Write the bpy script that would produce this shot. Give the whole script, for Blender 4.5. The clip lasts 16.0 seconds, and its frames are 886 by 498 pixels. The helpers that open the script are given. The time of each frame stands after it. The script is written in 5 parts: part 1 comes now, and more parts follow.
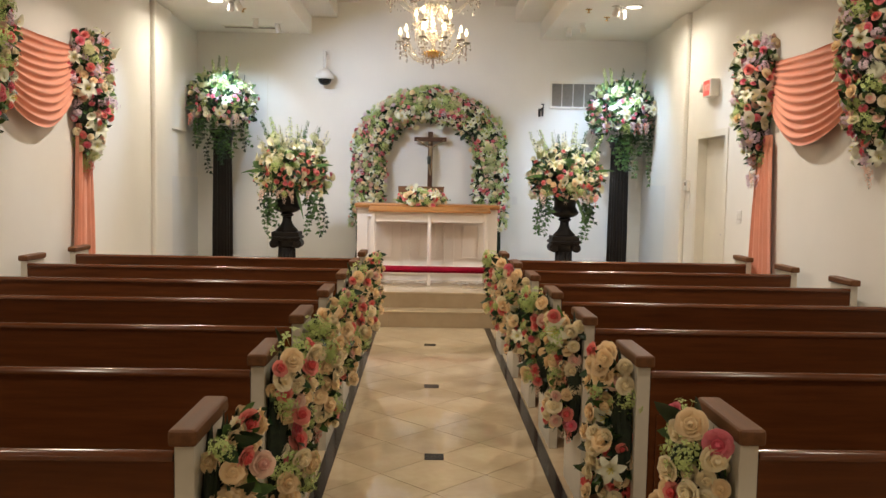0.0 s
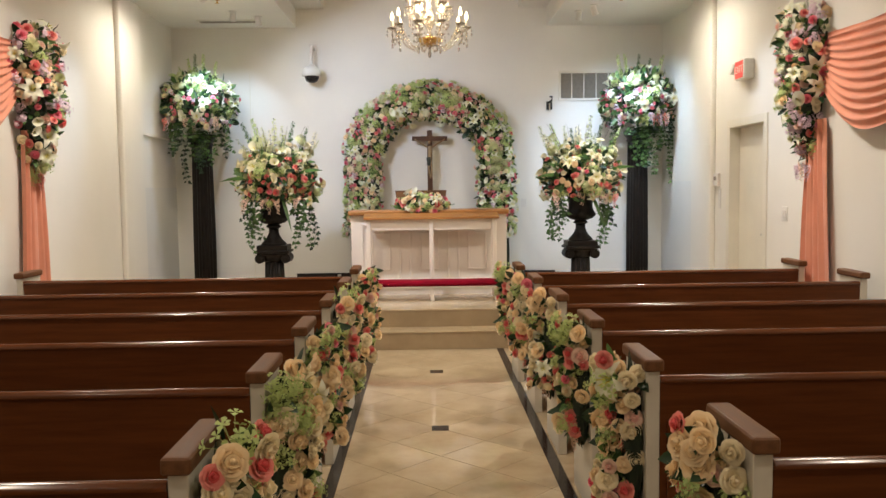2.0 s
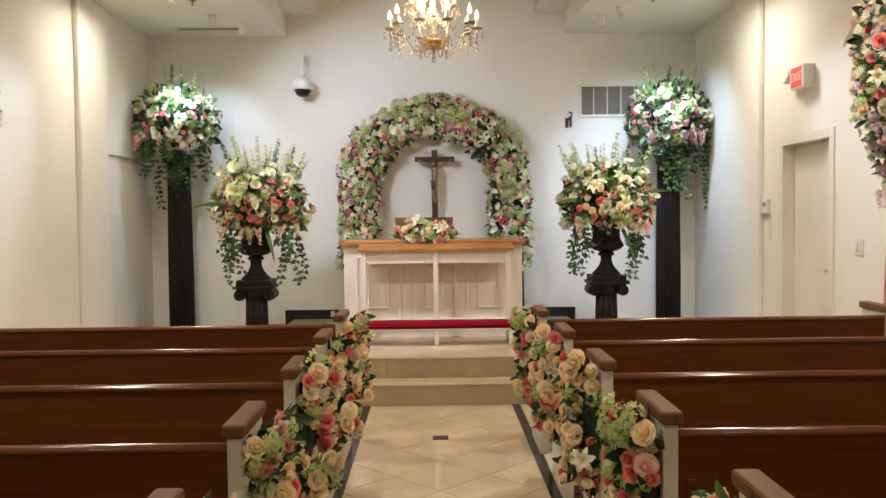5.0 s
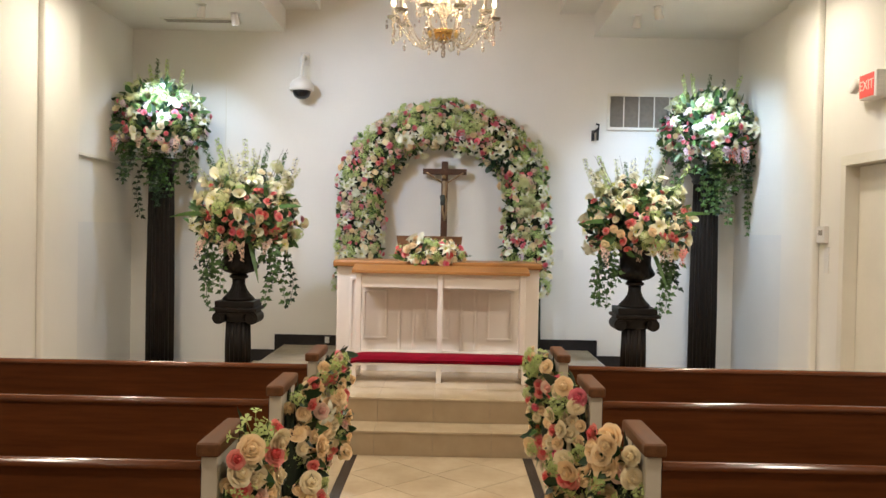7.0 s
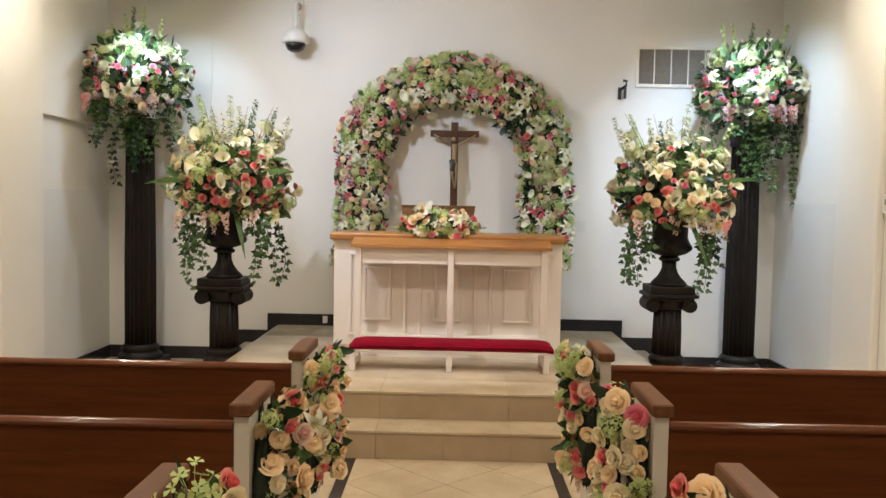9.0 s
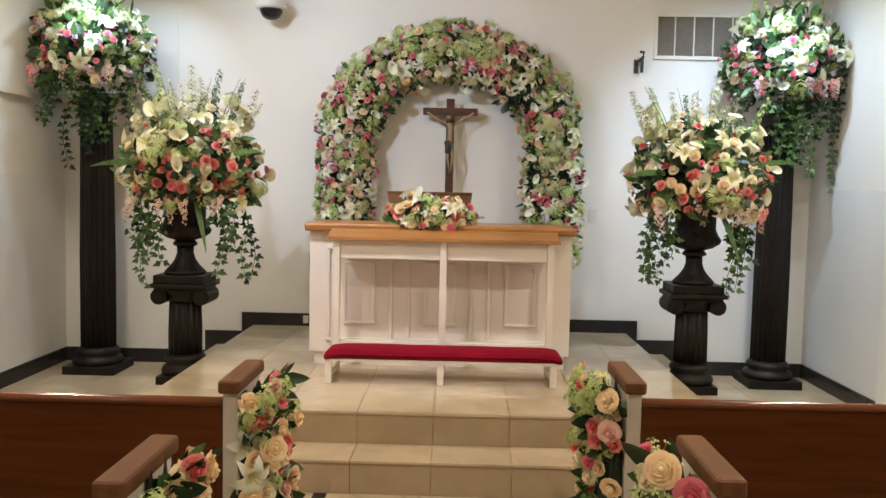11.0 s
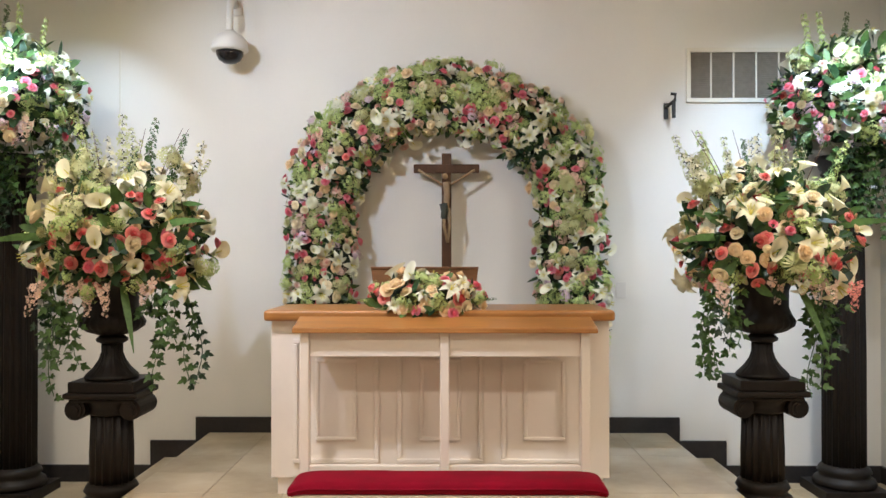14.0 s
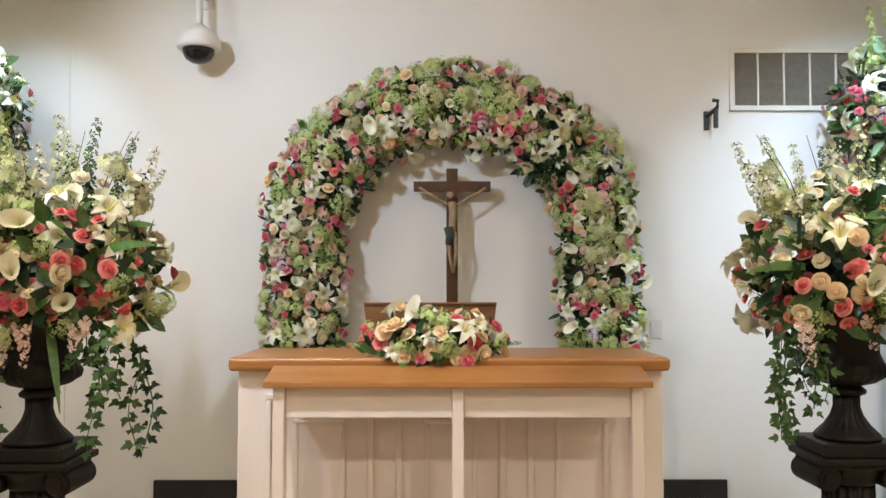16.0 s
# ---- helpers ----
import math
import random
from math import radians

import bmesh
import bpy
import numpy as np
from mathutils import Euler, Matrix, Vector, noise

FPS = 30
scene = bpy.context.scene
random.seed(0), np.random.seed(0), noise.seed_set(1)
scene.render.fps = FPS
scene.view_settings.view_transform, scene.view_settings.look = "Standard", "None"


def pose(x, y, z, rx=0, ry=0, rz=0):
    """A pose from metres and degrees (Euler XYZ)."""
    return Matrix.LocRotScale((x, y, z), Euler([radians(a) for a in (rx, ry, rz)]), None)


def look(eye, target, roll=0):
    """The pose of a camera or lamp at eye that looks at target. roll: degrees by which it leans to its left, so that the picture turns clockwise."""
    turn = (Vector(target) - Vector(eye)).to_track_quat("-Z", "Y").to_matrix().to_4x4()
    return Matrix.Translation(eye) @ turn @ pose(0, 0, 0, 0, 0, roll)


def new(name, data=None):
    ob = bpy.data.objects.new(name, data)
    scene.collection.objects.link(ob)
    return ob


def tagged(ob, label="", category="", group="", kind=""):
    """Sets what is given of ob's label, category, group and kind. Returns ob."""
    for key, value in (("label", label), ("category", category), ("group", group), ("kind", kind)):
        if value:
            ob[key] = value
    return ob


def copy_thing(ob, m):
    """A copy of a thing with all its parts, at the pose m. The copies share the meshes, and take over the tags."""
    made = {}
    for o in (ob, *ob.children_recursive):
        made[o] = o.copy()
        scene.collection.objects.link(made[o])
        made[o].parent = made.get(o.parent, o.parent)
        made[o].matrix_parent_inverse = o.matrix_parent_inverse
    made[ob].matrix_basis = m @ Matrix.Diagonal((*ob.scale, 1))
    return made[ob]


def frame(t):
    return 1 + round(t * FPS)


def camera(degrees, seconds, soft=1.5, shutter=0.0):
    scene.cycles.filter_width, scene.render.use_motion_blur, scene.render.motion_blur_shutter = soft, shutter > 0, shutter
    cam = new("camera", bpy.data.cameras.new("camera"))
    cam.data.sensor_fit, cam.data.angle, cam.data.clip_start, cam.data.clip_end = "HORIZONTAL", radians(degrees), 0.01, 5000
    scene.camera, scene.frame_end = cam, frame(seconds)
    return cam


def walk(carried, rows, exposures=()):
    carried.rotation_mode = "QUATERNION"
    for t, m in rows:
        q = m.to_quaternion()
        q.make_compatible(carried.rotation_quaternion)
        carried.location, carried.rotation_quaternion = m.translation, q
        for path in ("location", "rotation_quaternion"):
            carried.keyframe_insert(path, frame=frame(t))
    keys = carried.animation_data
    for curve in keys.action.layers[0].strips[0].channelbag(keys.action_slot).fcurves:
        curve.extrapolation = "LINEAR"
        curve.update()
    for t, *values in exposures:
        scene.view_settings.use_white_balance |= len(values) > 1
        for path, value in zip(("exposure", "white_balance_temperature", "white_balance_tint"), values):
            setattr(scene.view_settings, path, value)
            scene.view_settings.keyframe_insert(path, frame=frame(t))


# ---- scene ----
cam = camera(55.6, 16.0)
PATH = [
    (0, (1.203, 0.666, 1.504), (1.25, 2.66, 1.354), 1.1),
    (0.5, (1.219, 0.866, 1.486), (1.244, 2.855, 1.287), 1.0),
    (1, (1.268, 1.139, 1.506), (1.244, 3.134, 1.367), 2.1),
    (1.5, (1.255, 1.394, 1.494), (1.244, 3.388, 1.335), 1.2),
    (2, (1.204, 1.674, 1.507), (1.246, 3.668, 1.364), -0.7),
    (2.5, (1.221, 1.874, 1.498), (1.241, 3.865, 1.314), -0.2),
    (3, (1.26, 2.067, 1.508), (1.269, 4.061, 1.351), 0.2),
    (3.5, (1.255, 2.221, 1.496), (1.245, 4.214, 1.336), 1.2),
    (4, (1.211, 2.437, 1.525), (1.216, 4.436, 1.464), 0.4),
    (4.2, (1.208, 2.513, 1.529), (1.208, 4.512, 1.46), -0.2),
    (6.3, (1.317, 3.451, 1.529), (1.363, 5.448, 1.429), -0.6),
    (6.5, (1.318, 3.538, 1.52), (1.36, 5.533, 1.392), -0.5),
    (7, (1.342, 3.807, 1.532), (1.326, 5.806, 1.491), 1.1),
    (7.5, (1.334, 4.033, 1.52), (1.332, 6.03, 1.41), 1.3),
    (8, (1.27, 4.269, 1.523), (1.29, 6.262, 1.364), -0.2),
    (8.5, (1.258, 4.425, 1.509), (1.251, 6.416, 1.325), 0.0),
    (9, (1.294, 4.622, 1.53), (1.267, 6.618, 1.415), 1.1),
    (11.5, (1.359, 5.656, 1.515), (1.322, 7.65, 1.368), 1.1),
    (12, (1.334, 5.869, 1.534), (1.298, 7.869, 1.505), 0.6),
    (12.5, (1.327, 6.072, 1.529), (1.305, 8.07, 1.444), 0.2),
    (13, (1.357, 6.274, 1.551), (1.273, 8.272, 1.548), 0.9),
    (13.5, (1.359, 6.454, 1.538), (1.278, 8.452, 1.498), 1.7),
    (14, (1.29, 6.664, 1.549), (1.277, 8.664, 1.566), 0.0),
    (14.5, (1.234, 6.852, 1.539), (1.212, 8.851, 1.501), -0.3),
    (15, (1.239, 7.077, 1.546), (1.143, 9.075, 1.567), 0.9),
    (15.5, (1.253, 7.301, 1.543), (1.189, 9.3, 1.554), 1.3),
    (16, (1.198, 7.514, 1.554), (1.209, 9.512, 1.647), -0.0),
]
walk(cam, [(t, look(eye, target, roll)) for t, eye, target, roll in PATH])

# ---- world and light ----
world = bpy.data.worlds.new("world")
scene.world = world
world.use_nodes = True
world.node_tree.nodes["Background"].inputs[0].default_value = (0.9, 0.95, 1.0, 1)
world.node_tree.nodes["Background"].inputs[1].default_value = 0.02

# room extents
XL, XR, YB, YF = -1.95, 4.26, 12.45, -2.5
ZS, ZC = 3.55, 4.25
CX = 1.255
STEP = 0.17


def lamp(name, kind, eye, target, watts, color, size=0.1, spread=None, blend=0.6):
    data = bpy.data.lights.new(name, kind)
    data.energy, data.color = watts, color
    if kind == "AREA":
        data.shape, data.size = "DISK", size
    else:
        data.shadow_soft_size = size
    if spread:
        if kind == "SPOT":
            data.spot_size, data.spot_blend = radians(spread), blend
        else:
            data.spread = radians(spread)
    ob = new(name, data)
    ob.matrix_world = look(eye, target)
    return ob


WARM, NEUTRAL, COOL = (1.0, 0.75, 0.48), (1.0, 0.885, 0.765), (0.56, 0.75, 1.0)
WHITE, PEWS = (0.78, 0.86, 1.0), (1.0, 0.84, 0.66)
# downlights over the pews
for y, power, spread, tint in ((-0.8, 11, 165, PEWS), (2.2, 18, 165, PEWS), (5.2, 28, 160, PEWS), (8.0, 37, 138, NEUTRAL)):
    for x in (-0.7, 3.0):
        lamp("downlight_lamp", "AREA", (x, y, ZS - 0.03), (x, y, 0), power, tint, 0.16, spread)
for x, y in ((-1.2, 10.42), (3.52, 10.22)):
    lamp("downlight_lamp", "AREA", (x, y, ZS - 0.03), (x, y, 0), 25, (1.0, 0.89, 0.73), 0.15, 165)
# spots on the soffits, aimed at the flowers, the altar and the walls
lamp("spot_lamp", "SPOT", (-1.05, 10.45, ZS - 0.14), (-1.46, 12.0, 2.60), 680, COOL, 0.02, 22, 1.0)
lamp("spot_lamp", "SPOT", (3.45, 10.35, ZS - 0.14), (3.84, 12.0, 2.58), 420, COOL, 0.02, 22, 1.0)
lamp("spot_lamp", "SPOT", (-0.75, 9.55, ZS - 0.14), (1.1, 12.3, 1.95), 235, (0.68, 0.79, 1.0), 0.014, 78, 0.9)
lamp("spot_lamp", "SPOT", (3.35, 10.24, ZS - 0.14), (2.85, 12.2, 0.9), 75, COOL, 0.02, 75, 1.0)
lamp("spot_lamp", "SPOT", (-0.95, 11.45, ZS - 0.14), (0.0, 12.4, 2.5), 12, WHITE, 0.012, 100, 1.0)
lamp("spot_lamp", "SPOT", (-0.72, 11.75, ZS - 0.14), (-1.7, 12.2, 1.0), 75, COOL, 0.02, 100, 1.0)
lamp("spot_lamp", "SPOT", (3.14, 11.25, ZS - 0.14), (3.95, 12.2, 1.1), 165, COOL, 0.02, 105, 1.0)
lamp("spot_lamp", "SPOT", (3.05, 8.9, ZS - 0.14), (2.95, 11.0, 1.7), 50, (1.0, 0.96, 0.93), 0.02, 36, 1.0)
lamp("spot_lamp", "SPOT", (-0.6, 8.9, ZS - 0.14), (-0.45, 11.0, 1.7), 45, (1.0, 0.96, 0.93), 0.02, 36, 1.0)
lamp("spot_lamp", "SPOT", (0.12, 9.42, 3.86), (0.80, 10.9, 0.5), 230, (0.86, 0.87, 1.0), 0.012, 38, 0.5)
lamp("spot_lamp", "SPOT", (3.38, 10.15, ZS - 0.14), (4.2, 8.55, 1.7), 100, COOL, 0.02, 50, 1.0)
lamp("spot_lamp", "SPOT", (-1.05, 10.3, ZS - 0.14), (-1.9, 8.7, 1.7), 100, COOL, 0.02, 50, 1.0)
lamp("chandelier_lamp", "POINT", (CX, 9.6, 3.2), (CX, 9.6, 0), 34, WARM, 0.12)


# ---- materials ----
def mat(name, base, rough=0.5, metal=0.0, vary=0.12, scale=6.0, fine=60.0, bump=0.1, grain=None, coat=0.0, island=0.0, obj=0.0,
        alt=None, emit=None, sheen=0.0, sss=0.0, dist=0.003, spec=0.5, trans=0.0):
    m = bpy.data.materials.new(name)
    m.use_nodes = True
    nt = m.node_tree
    n, l = nt.nodes, nt.links
    b = n["Principled BSDF"]
    b.inputs["Roughness"].default_value, b.inputs["Metallic"].default_value = rough, metal
    b.inputs["Coat Weight"].default_value = coat
    b.inputs["Coat Roughness"].default_value = 0.12
    b.inputs["Sheen Weight"].default_value = sheen
    b.inputs["Specular IOR Level"].default_value = spec
    tc = n.new("ShaderNodeTexCoord")
    mp = n.new("ShaderNodeMapping")
    l.new(tc.outputs["Object"], mp.inputs[0])
    if grain:
        mp.inputs["Scale"].default_value = grain
    big, small = n.new("ShaderNodeTexNoise"), n.new("ShaderNodeTexNoise")
    big.inputs["Scale"].default_value, small.inputs["Scale"].default_value = scale, fine
    big.inputs["Detail"].default_value, small.inputs["Detail"].default_value = 5, 3
    for t in (big, small):
        l.new(mp.outputs[0], t.inputs["Vector"])
    ramp = n.new("ShaderNodeMix")
    ramp.data_type = "RGBA"
    other = alt or tuple(c * (1 - 2.2 * vary) for c in base)
    ramp.inputs["A"].default_value, ramp.inputs["B"].default_value = (*other, 1), (*(min(1, c * (1 + vary)) for c in base), 1)
    mixf = n.new("ShaderNodeMath")
    mixf.operation = "MULTIPLY_ADD"
    l.new(small.outputs["Fac"], mixf.inputs[0])
    mixf.inputs[1].default_value = 0.35
    rng = n.new("ShaderNodeMapRange")
    rng.inputs["From Min"].default_value, rng.inputs["From Max"].default_value = 0.3, 0.7
    rng.inputs["To Min"].default_value, rng.inputs["To Max"].default_value = 0.0, 0.65
    l.new(big.outputs["Fac"], rng.inputs["Value"])
    l.new(rng.outputs[0], mixf.inputs[2])
    l.new(mixf.outputs[0], ramp.inputs["Factor"])
    out = ramp.outputs["Result"]
    if island or obj:
        hs = n.new("ShaderNodeHueSaturation")
        r = n.new("ShaderNodeMapRange")
        r.inputs["To Min"].default_value, r.inputs["To Max"].default_value = 1 - (island or obj), 1 + (island or obj)
        if island:
            g = n.new("ShaderNodeNewGeometry")
            l.new(g.outputs["Random Per Island"], r.inputs["Value"])
        else:
            g = n.new("ShaderNodeObjectInfo")
            l.new(g.outputs["Random"], r.inputs["Value"])
        l.new(r.outputs[0], hs.inputs["Value"])
        l.new(out, hs.inputs["Color"])
        out = hs.outputs["Color"]
    l.new(out, b.inputs["Base Color"])
    rr = n.new("ShaderNodeMapRange")
    rr.inputs["To Min"].default_value, rr.inputs["To Max"].default_value = max(0.02, rough * 0.8), min(1, rough * 1.2)
    l.new(big.outputs["Fac"], rr.inputs["Value"])
    l.new(rr.outputs[0], b.inputs["Roughness"])
    if bump:
        bp = n.new("ShaderNodeBump")
        bp.inputs["Strength"].default_value, bp.inputs["Distance"].default_value = bump, dist
        l.new(small.outputs["Fac"], bp.inputs["Height"])
        l.new(bp.outputs[0], b.inputs["Normal"])
    if sss:
        b.inputs["Subsurface Weight"].default_value = sss
        b.inputs["Subsurface Radius"].default_value = (0.01, 0.008, 0.005)
    if trans:
        tl, mx = n.new("ShaderNodeBsdfTranslucent"), n.new("ShaderNodeMixShader")
        l.new(out, tl.inputs["Color"])
        mx.inputs[0].default_value = trans
        l.new(b.outputs[0], mx.inputs[1])
        l.new(tl.outputs[0], mx.inputs[2])
        l.new(mx.outputs[0], n["Material Output"].inputs["Surface"])
    if emit:
        b.inputs["Emission Color"].default_value, b.inputs["Emission Strength"].default_value = (*emit[:3], 1), emit[3]
    return m


M = {
    "wall": mat("wall_plaster", (0.82, 0.80, 0.745), 0.75, vary=0.03, scale=1.3, fine=130, bump=0.12),
    "dado": mat("pale_grey_lower_wall", (0.77, 0.765, 0.735), 0.7, vary=0.03, scale=1.6, fine=120, bump=0.1),
    "ceiling": mat("ceiling_paint", (0.82, 0.80, 0.745), 0.8, vary=0.03, scale=1.5, fine=120, bump=0.08),
    "trim": mat("cream_trim_paint", (0.79, 0.76, 0.67), 0.4, vary=0.04, scale=3, fine=60, bump=0.05),
    "white": mat("white_gloss_paint", (0.84, 0.77, 0.685), 0.32, vary=0.03, scale=3, fine=50, bump=0.06),
    "pewend": mat("ivory_paint", (0.66, 0.62, 0.53), 0.42, vary=0.05, scale=5, fine=50, bump=0.06),
    "black": mat("black_marble", (0.018, 0.016, 0.016), 0.15, vary=0.3, scale=5, fine=40, bump=0.02, alt=(0.04, 0.037, 0.036), spec=0.25),
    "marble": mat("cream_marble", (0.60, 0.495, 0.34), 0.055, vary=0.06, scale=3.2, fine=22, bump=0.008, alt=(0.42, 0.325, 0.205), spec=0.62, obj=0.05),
    "marbler": mat("cream_marble_field", (0.60, 0.495, 0.34), 0.08, vary=0.06, scale=3.2, fine=22, bump=0.01, alt=(0.44, 0.345, 0.225), island=0.05),
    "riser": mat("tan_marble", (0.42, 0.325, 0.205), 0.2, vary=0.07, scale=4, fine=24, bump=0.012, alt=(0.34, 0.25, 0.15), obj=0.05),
    "grout": mat("grey_grout", (0.36, 0.29, 0.20), 0.8, vary=0.1, scale=9, fine=90, bump=0.1),
    "mahogany": mat("mahogany_veneer", (0.13, 0.039, 0.010), 0.45, vary=0.18, scale=3, fine=14, bump=0.03, grain=(1.0, 14, 14), coat=0.0, spec=0.22),
    "rail": mat("mahogany_rail", (0.13, 0.040, 0.013), 0.18, vary=0.15, scale=3, fine=18, bump=0.02, grain=(1.0, 14, 14), coat=0.15),
    "cap": mat("brown_wood_cap", (0.165, 0.075, 0.034), 0.48, vary=0.16, scale=4, fine=24, bump=0.05, grain=(12, 1.2, 12), spec=0.16),
    "oak": mat("golden_oak", (0.40, 0.175, 0.048), 0.34, vary=0.16, scale=4, fine=22, bump=0.05, grain=(1.2, 14, 14), coat=0.08),
    "walnut": mat("dark_walnut", (0.085, 0.036, 0.018), 0.4, vary=0.15, scale=5, fine=24, bump=0.05, grain=(10, 10, 1.2)),
    "boxwood": mat("brown_box_wood", (0.20, 0.095, 0.04), 0.35, vary=0.15, scale=5, fine=24, bump=0.05, grain=(1.2, 10, 10)),
    "column": mat("dark_brown_cast_stone", (0.012, 0.008, 0.006), 0.5, vary=0.35, scale=9, fine=70, bump=0.25, alt=(0.005, 0.004, 0.003), spec=0.3),
    "velvet": mat("crimson_velvet", (0.24, 0.003, 0.018), 0.9, vary=0.15, scale=7, fine=160, bump=0.25, sheen=0.0, spec=0.1),
    "chiffon": mat("coral_chiffon", (0.74, 0.30, 0.19), 0.75, vary=0.06, scale=6, fine=220, bump=0.1, sheen=0.3),
    "plastic": mat("white_plastic", (0.75, 0.73, 0.69), 0.35, vary=0.03, bump=0.0),
    "smoke": mat("smoked_dome", (0.012, 0.012, 0.014), 0.06, vary=0.1, bump=0.0),
    "blackplastic": mat("black_plastic", (0.02, 0.019, 0.018), 0.4, vary=0.15, bump=0.05),
    "ventgrey": mat("vent_mesh", (0.30, 0.265, 0.22), 0.6, vary=0.1, scale=30, fine=200, bump=0.3),
    "brass": mat("polished_brass", (0.75, 0.50, 0.19), 0.18, 1.0, vary=0.08, bump=0.02),
    "steel": mat("brushed_steel", (0.6, 0.58, 0.54), 0.3, 1.0, vary=0.08, bump=0.02),
    "lens": mat("lamp_lens", (1, 0.95, 0.85), 0.3, vary=0.0, bump=0, emit=(1.0, 0.93, 0.80, 9)),
    "lenscool": mat("cool_lamp_lens", (0.9, 0.95, 1), 0.3, vary=0.0, bump=0, emit=(0.85, 0.94, 1.0, 9)),
    "flame": mat("candle_bulb", (1, 0.9, 0.7), 0.3, vary=0.0, bump=0, emit=(1.0, 0.76, 0.42, 11)),
    "exitred": mat("lit_red_letters", (0.8, 0.05, 0.03), 0.4, vary=0.0, bump=0, emit=(1.0, 0.22, 0.16, 2.6)),
    "exitface": mat("sign_face", (0.55, 0.10, 0.07), 0.4, vary=0.03, bump=0, emit=(1.0, 0.06, 0.05, 0.35)),
    "ivory": mat("painted_ivory", (0.36, 0.25, 0.14), 0.5, vary=0.15, scale=20, bump=0.05),
    "cloth": mat("grey_green_cloth", (0.05, 0.06, 0.05), 0.6, vary=0.15, scale=20, bump=0.05),
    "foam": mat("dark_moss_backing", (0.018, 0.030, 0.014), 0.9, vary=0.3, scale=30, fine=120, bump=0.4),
}
g = bpy.data.materials.new("crystal")
g.use_nodes = True
gb = g.node_tree.nodes["Principled BSDF"]
gb.inputs["Base Color"].default_value = (1.0, 0.96, 0.88, 1)
gb.inputs["Roughness"].default_value, gb.inputs["Transmission Weight"].default_value, gb.inputs["IOR"].default_value = 0.03, 0.85, 1.5
M["crystal"] = g


# ---- mesh helpers ----
def obj(name, bm, material, parent=None, label="", smooth=False):
    me = bpy.data.meshes.new(name)
    if smooth:
        for f in bm.faces:
            f.smooth = True
    bm.to_mesh(me)
    bm.free()
    for m in material if isinstance(material, (list, tuple)) else (material,):
        me.materials.append(M[m] if isinstance(m, str) else m)
    ob = new(name, me)
    ob.parent = parent
    if label:
        ob["label"] = label
    return ob


def part(name, bm, material, parent, label="", smooth=False):
    return obj(name, bm, material, parent, label, smooth)


def thing(name, at=(0, 0, 0), label="", category="", group="", rz=0):
    e = new(name)
    e.empty_display_size = 0.05
    e.matrix_world = pose(*at, 0, 0, rz)
    return tagged(e, label, category, group)


def box(x0, x1, y0, y1, z0, z1, bevel=0.0, seg=2, bm=None):
    b = bmesh.new()
    bmesh.ops.create_cube(b, size=1, matrix=Matrix.Translation(((x0 + x1) / 2, (y0 + y1) / 2, (z0 + z1) / 2)) @ Matrix.Diagonal((x1 - x0, y1 - y0, z1 - z0, 1)))
    if bevel:
        bmesh.ops.bevel(b, geom=b.edges[:], offset=bevel, segments=seg, profile=0.6, affect="EDGES")
    return merge(bm, b)


def merge(bm, b):
    if bm is None:
        return b
    me = bpy.data.meshes.new("t")
    b.to_mesh(me)
    b.free()
    bm.from_mesh(me)
    bpy.data.meshes.remove(me)
    return bm


def lathe(profile, steps=24, bm=None, flutes=0, depth=0.0, at=(0, 0, 0)):
    """A turned body from (radius, height[, fluted]) pairs."""
    b = bm or bmesh.new()
    rings = []
    for p in profile:
        r, z = p[0], p[1]
        fl = len(p) > 2 and p[2]
        ring = []
        for i in range(steps):
            a = 2 * math.pi * i / steps
            rr = r * (1 - depth * (0.5 - 0.5 * math.cos(a * flutes)) ** 0.6) if fl else r
            ring.append(b.verts.new((at[0] + rr * math.cos(a), at[1] + rr * math.sin(a), at[2] + z)))
        rings.append(ring)
    for r0, r1 in zip(rings, rings[1:]):
        for i in range(steps):
            b.faces.new((r0[i], r0[(i + 1) % steps], r1[(i + 1) % steps], r1[i])).smooth = True
    b.faces.new(rings[0][::-1])
    b.faces.new(rings[-1])
    return b


def prism(points, axis, lo, hi, bm=None, bevel=0.0):
    """A flat outline of (a, b) pairs, drawn out along an axis between lo and hi."""
    b = bmesh.new()
    put = {"x": lambda a, c, w: (w, a, c), "y": lambda a, c, w: (a, w, c), "z": lambda a, c, w: (a, c, w)}[axis]
    f0 = [b.verts.new(put(p[0], p[1], lo)) for p in points]
    f1 = [b.verts.new(put(p[0], p[1], hi)) for p in points]
    b.faces.new(f0)
    b.faces.new(f1[::-1])
    for i in range(len(points)):
        j = (i + 1) % len(points)
        b.faces.new((f0[i], f1[i], f1[j], f0[j]))
    bmesh.ops.recalc_face_normals(b, faces=b.faces[:])
    if bevel:
        bmesh.ops.bevel(b, geom=b.edges[:], offset=bevel, segments=2, profile=0.6, affect="EDGES")
    return merge(bm, b)


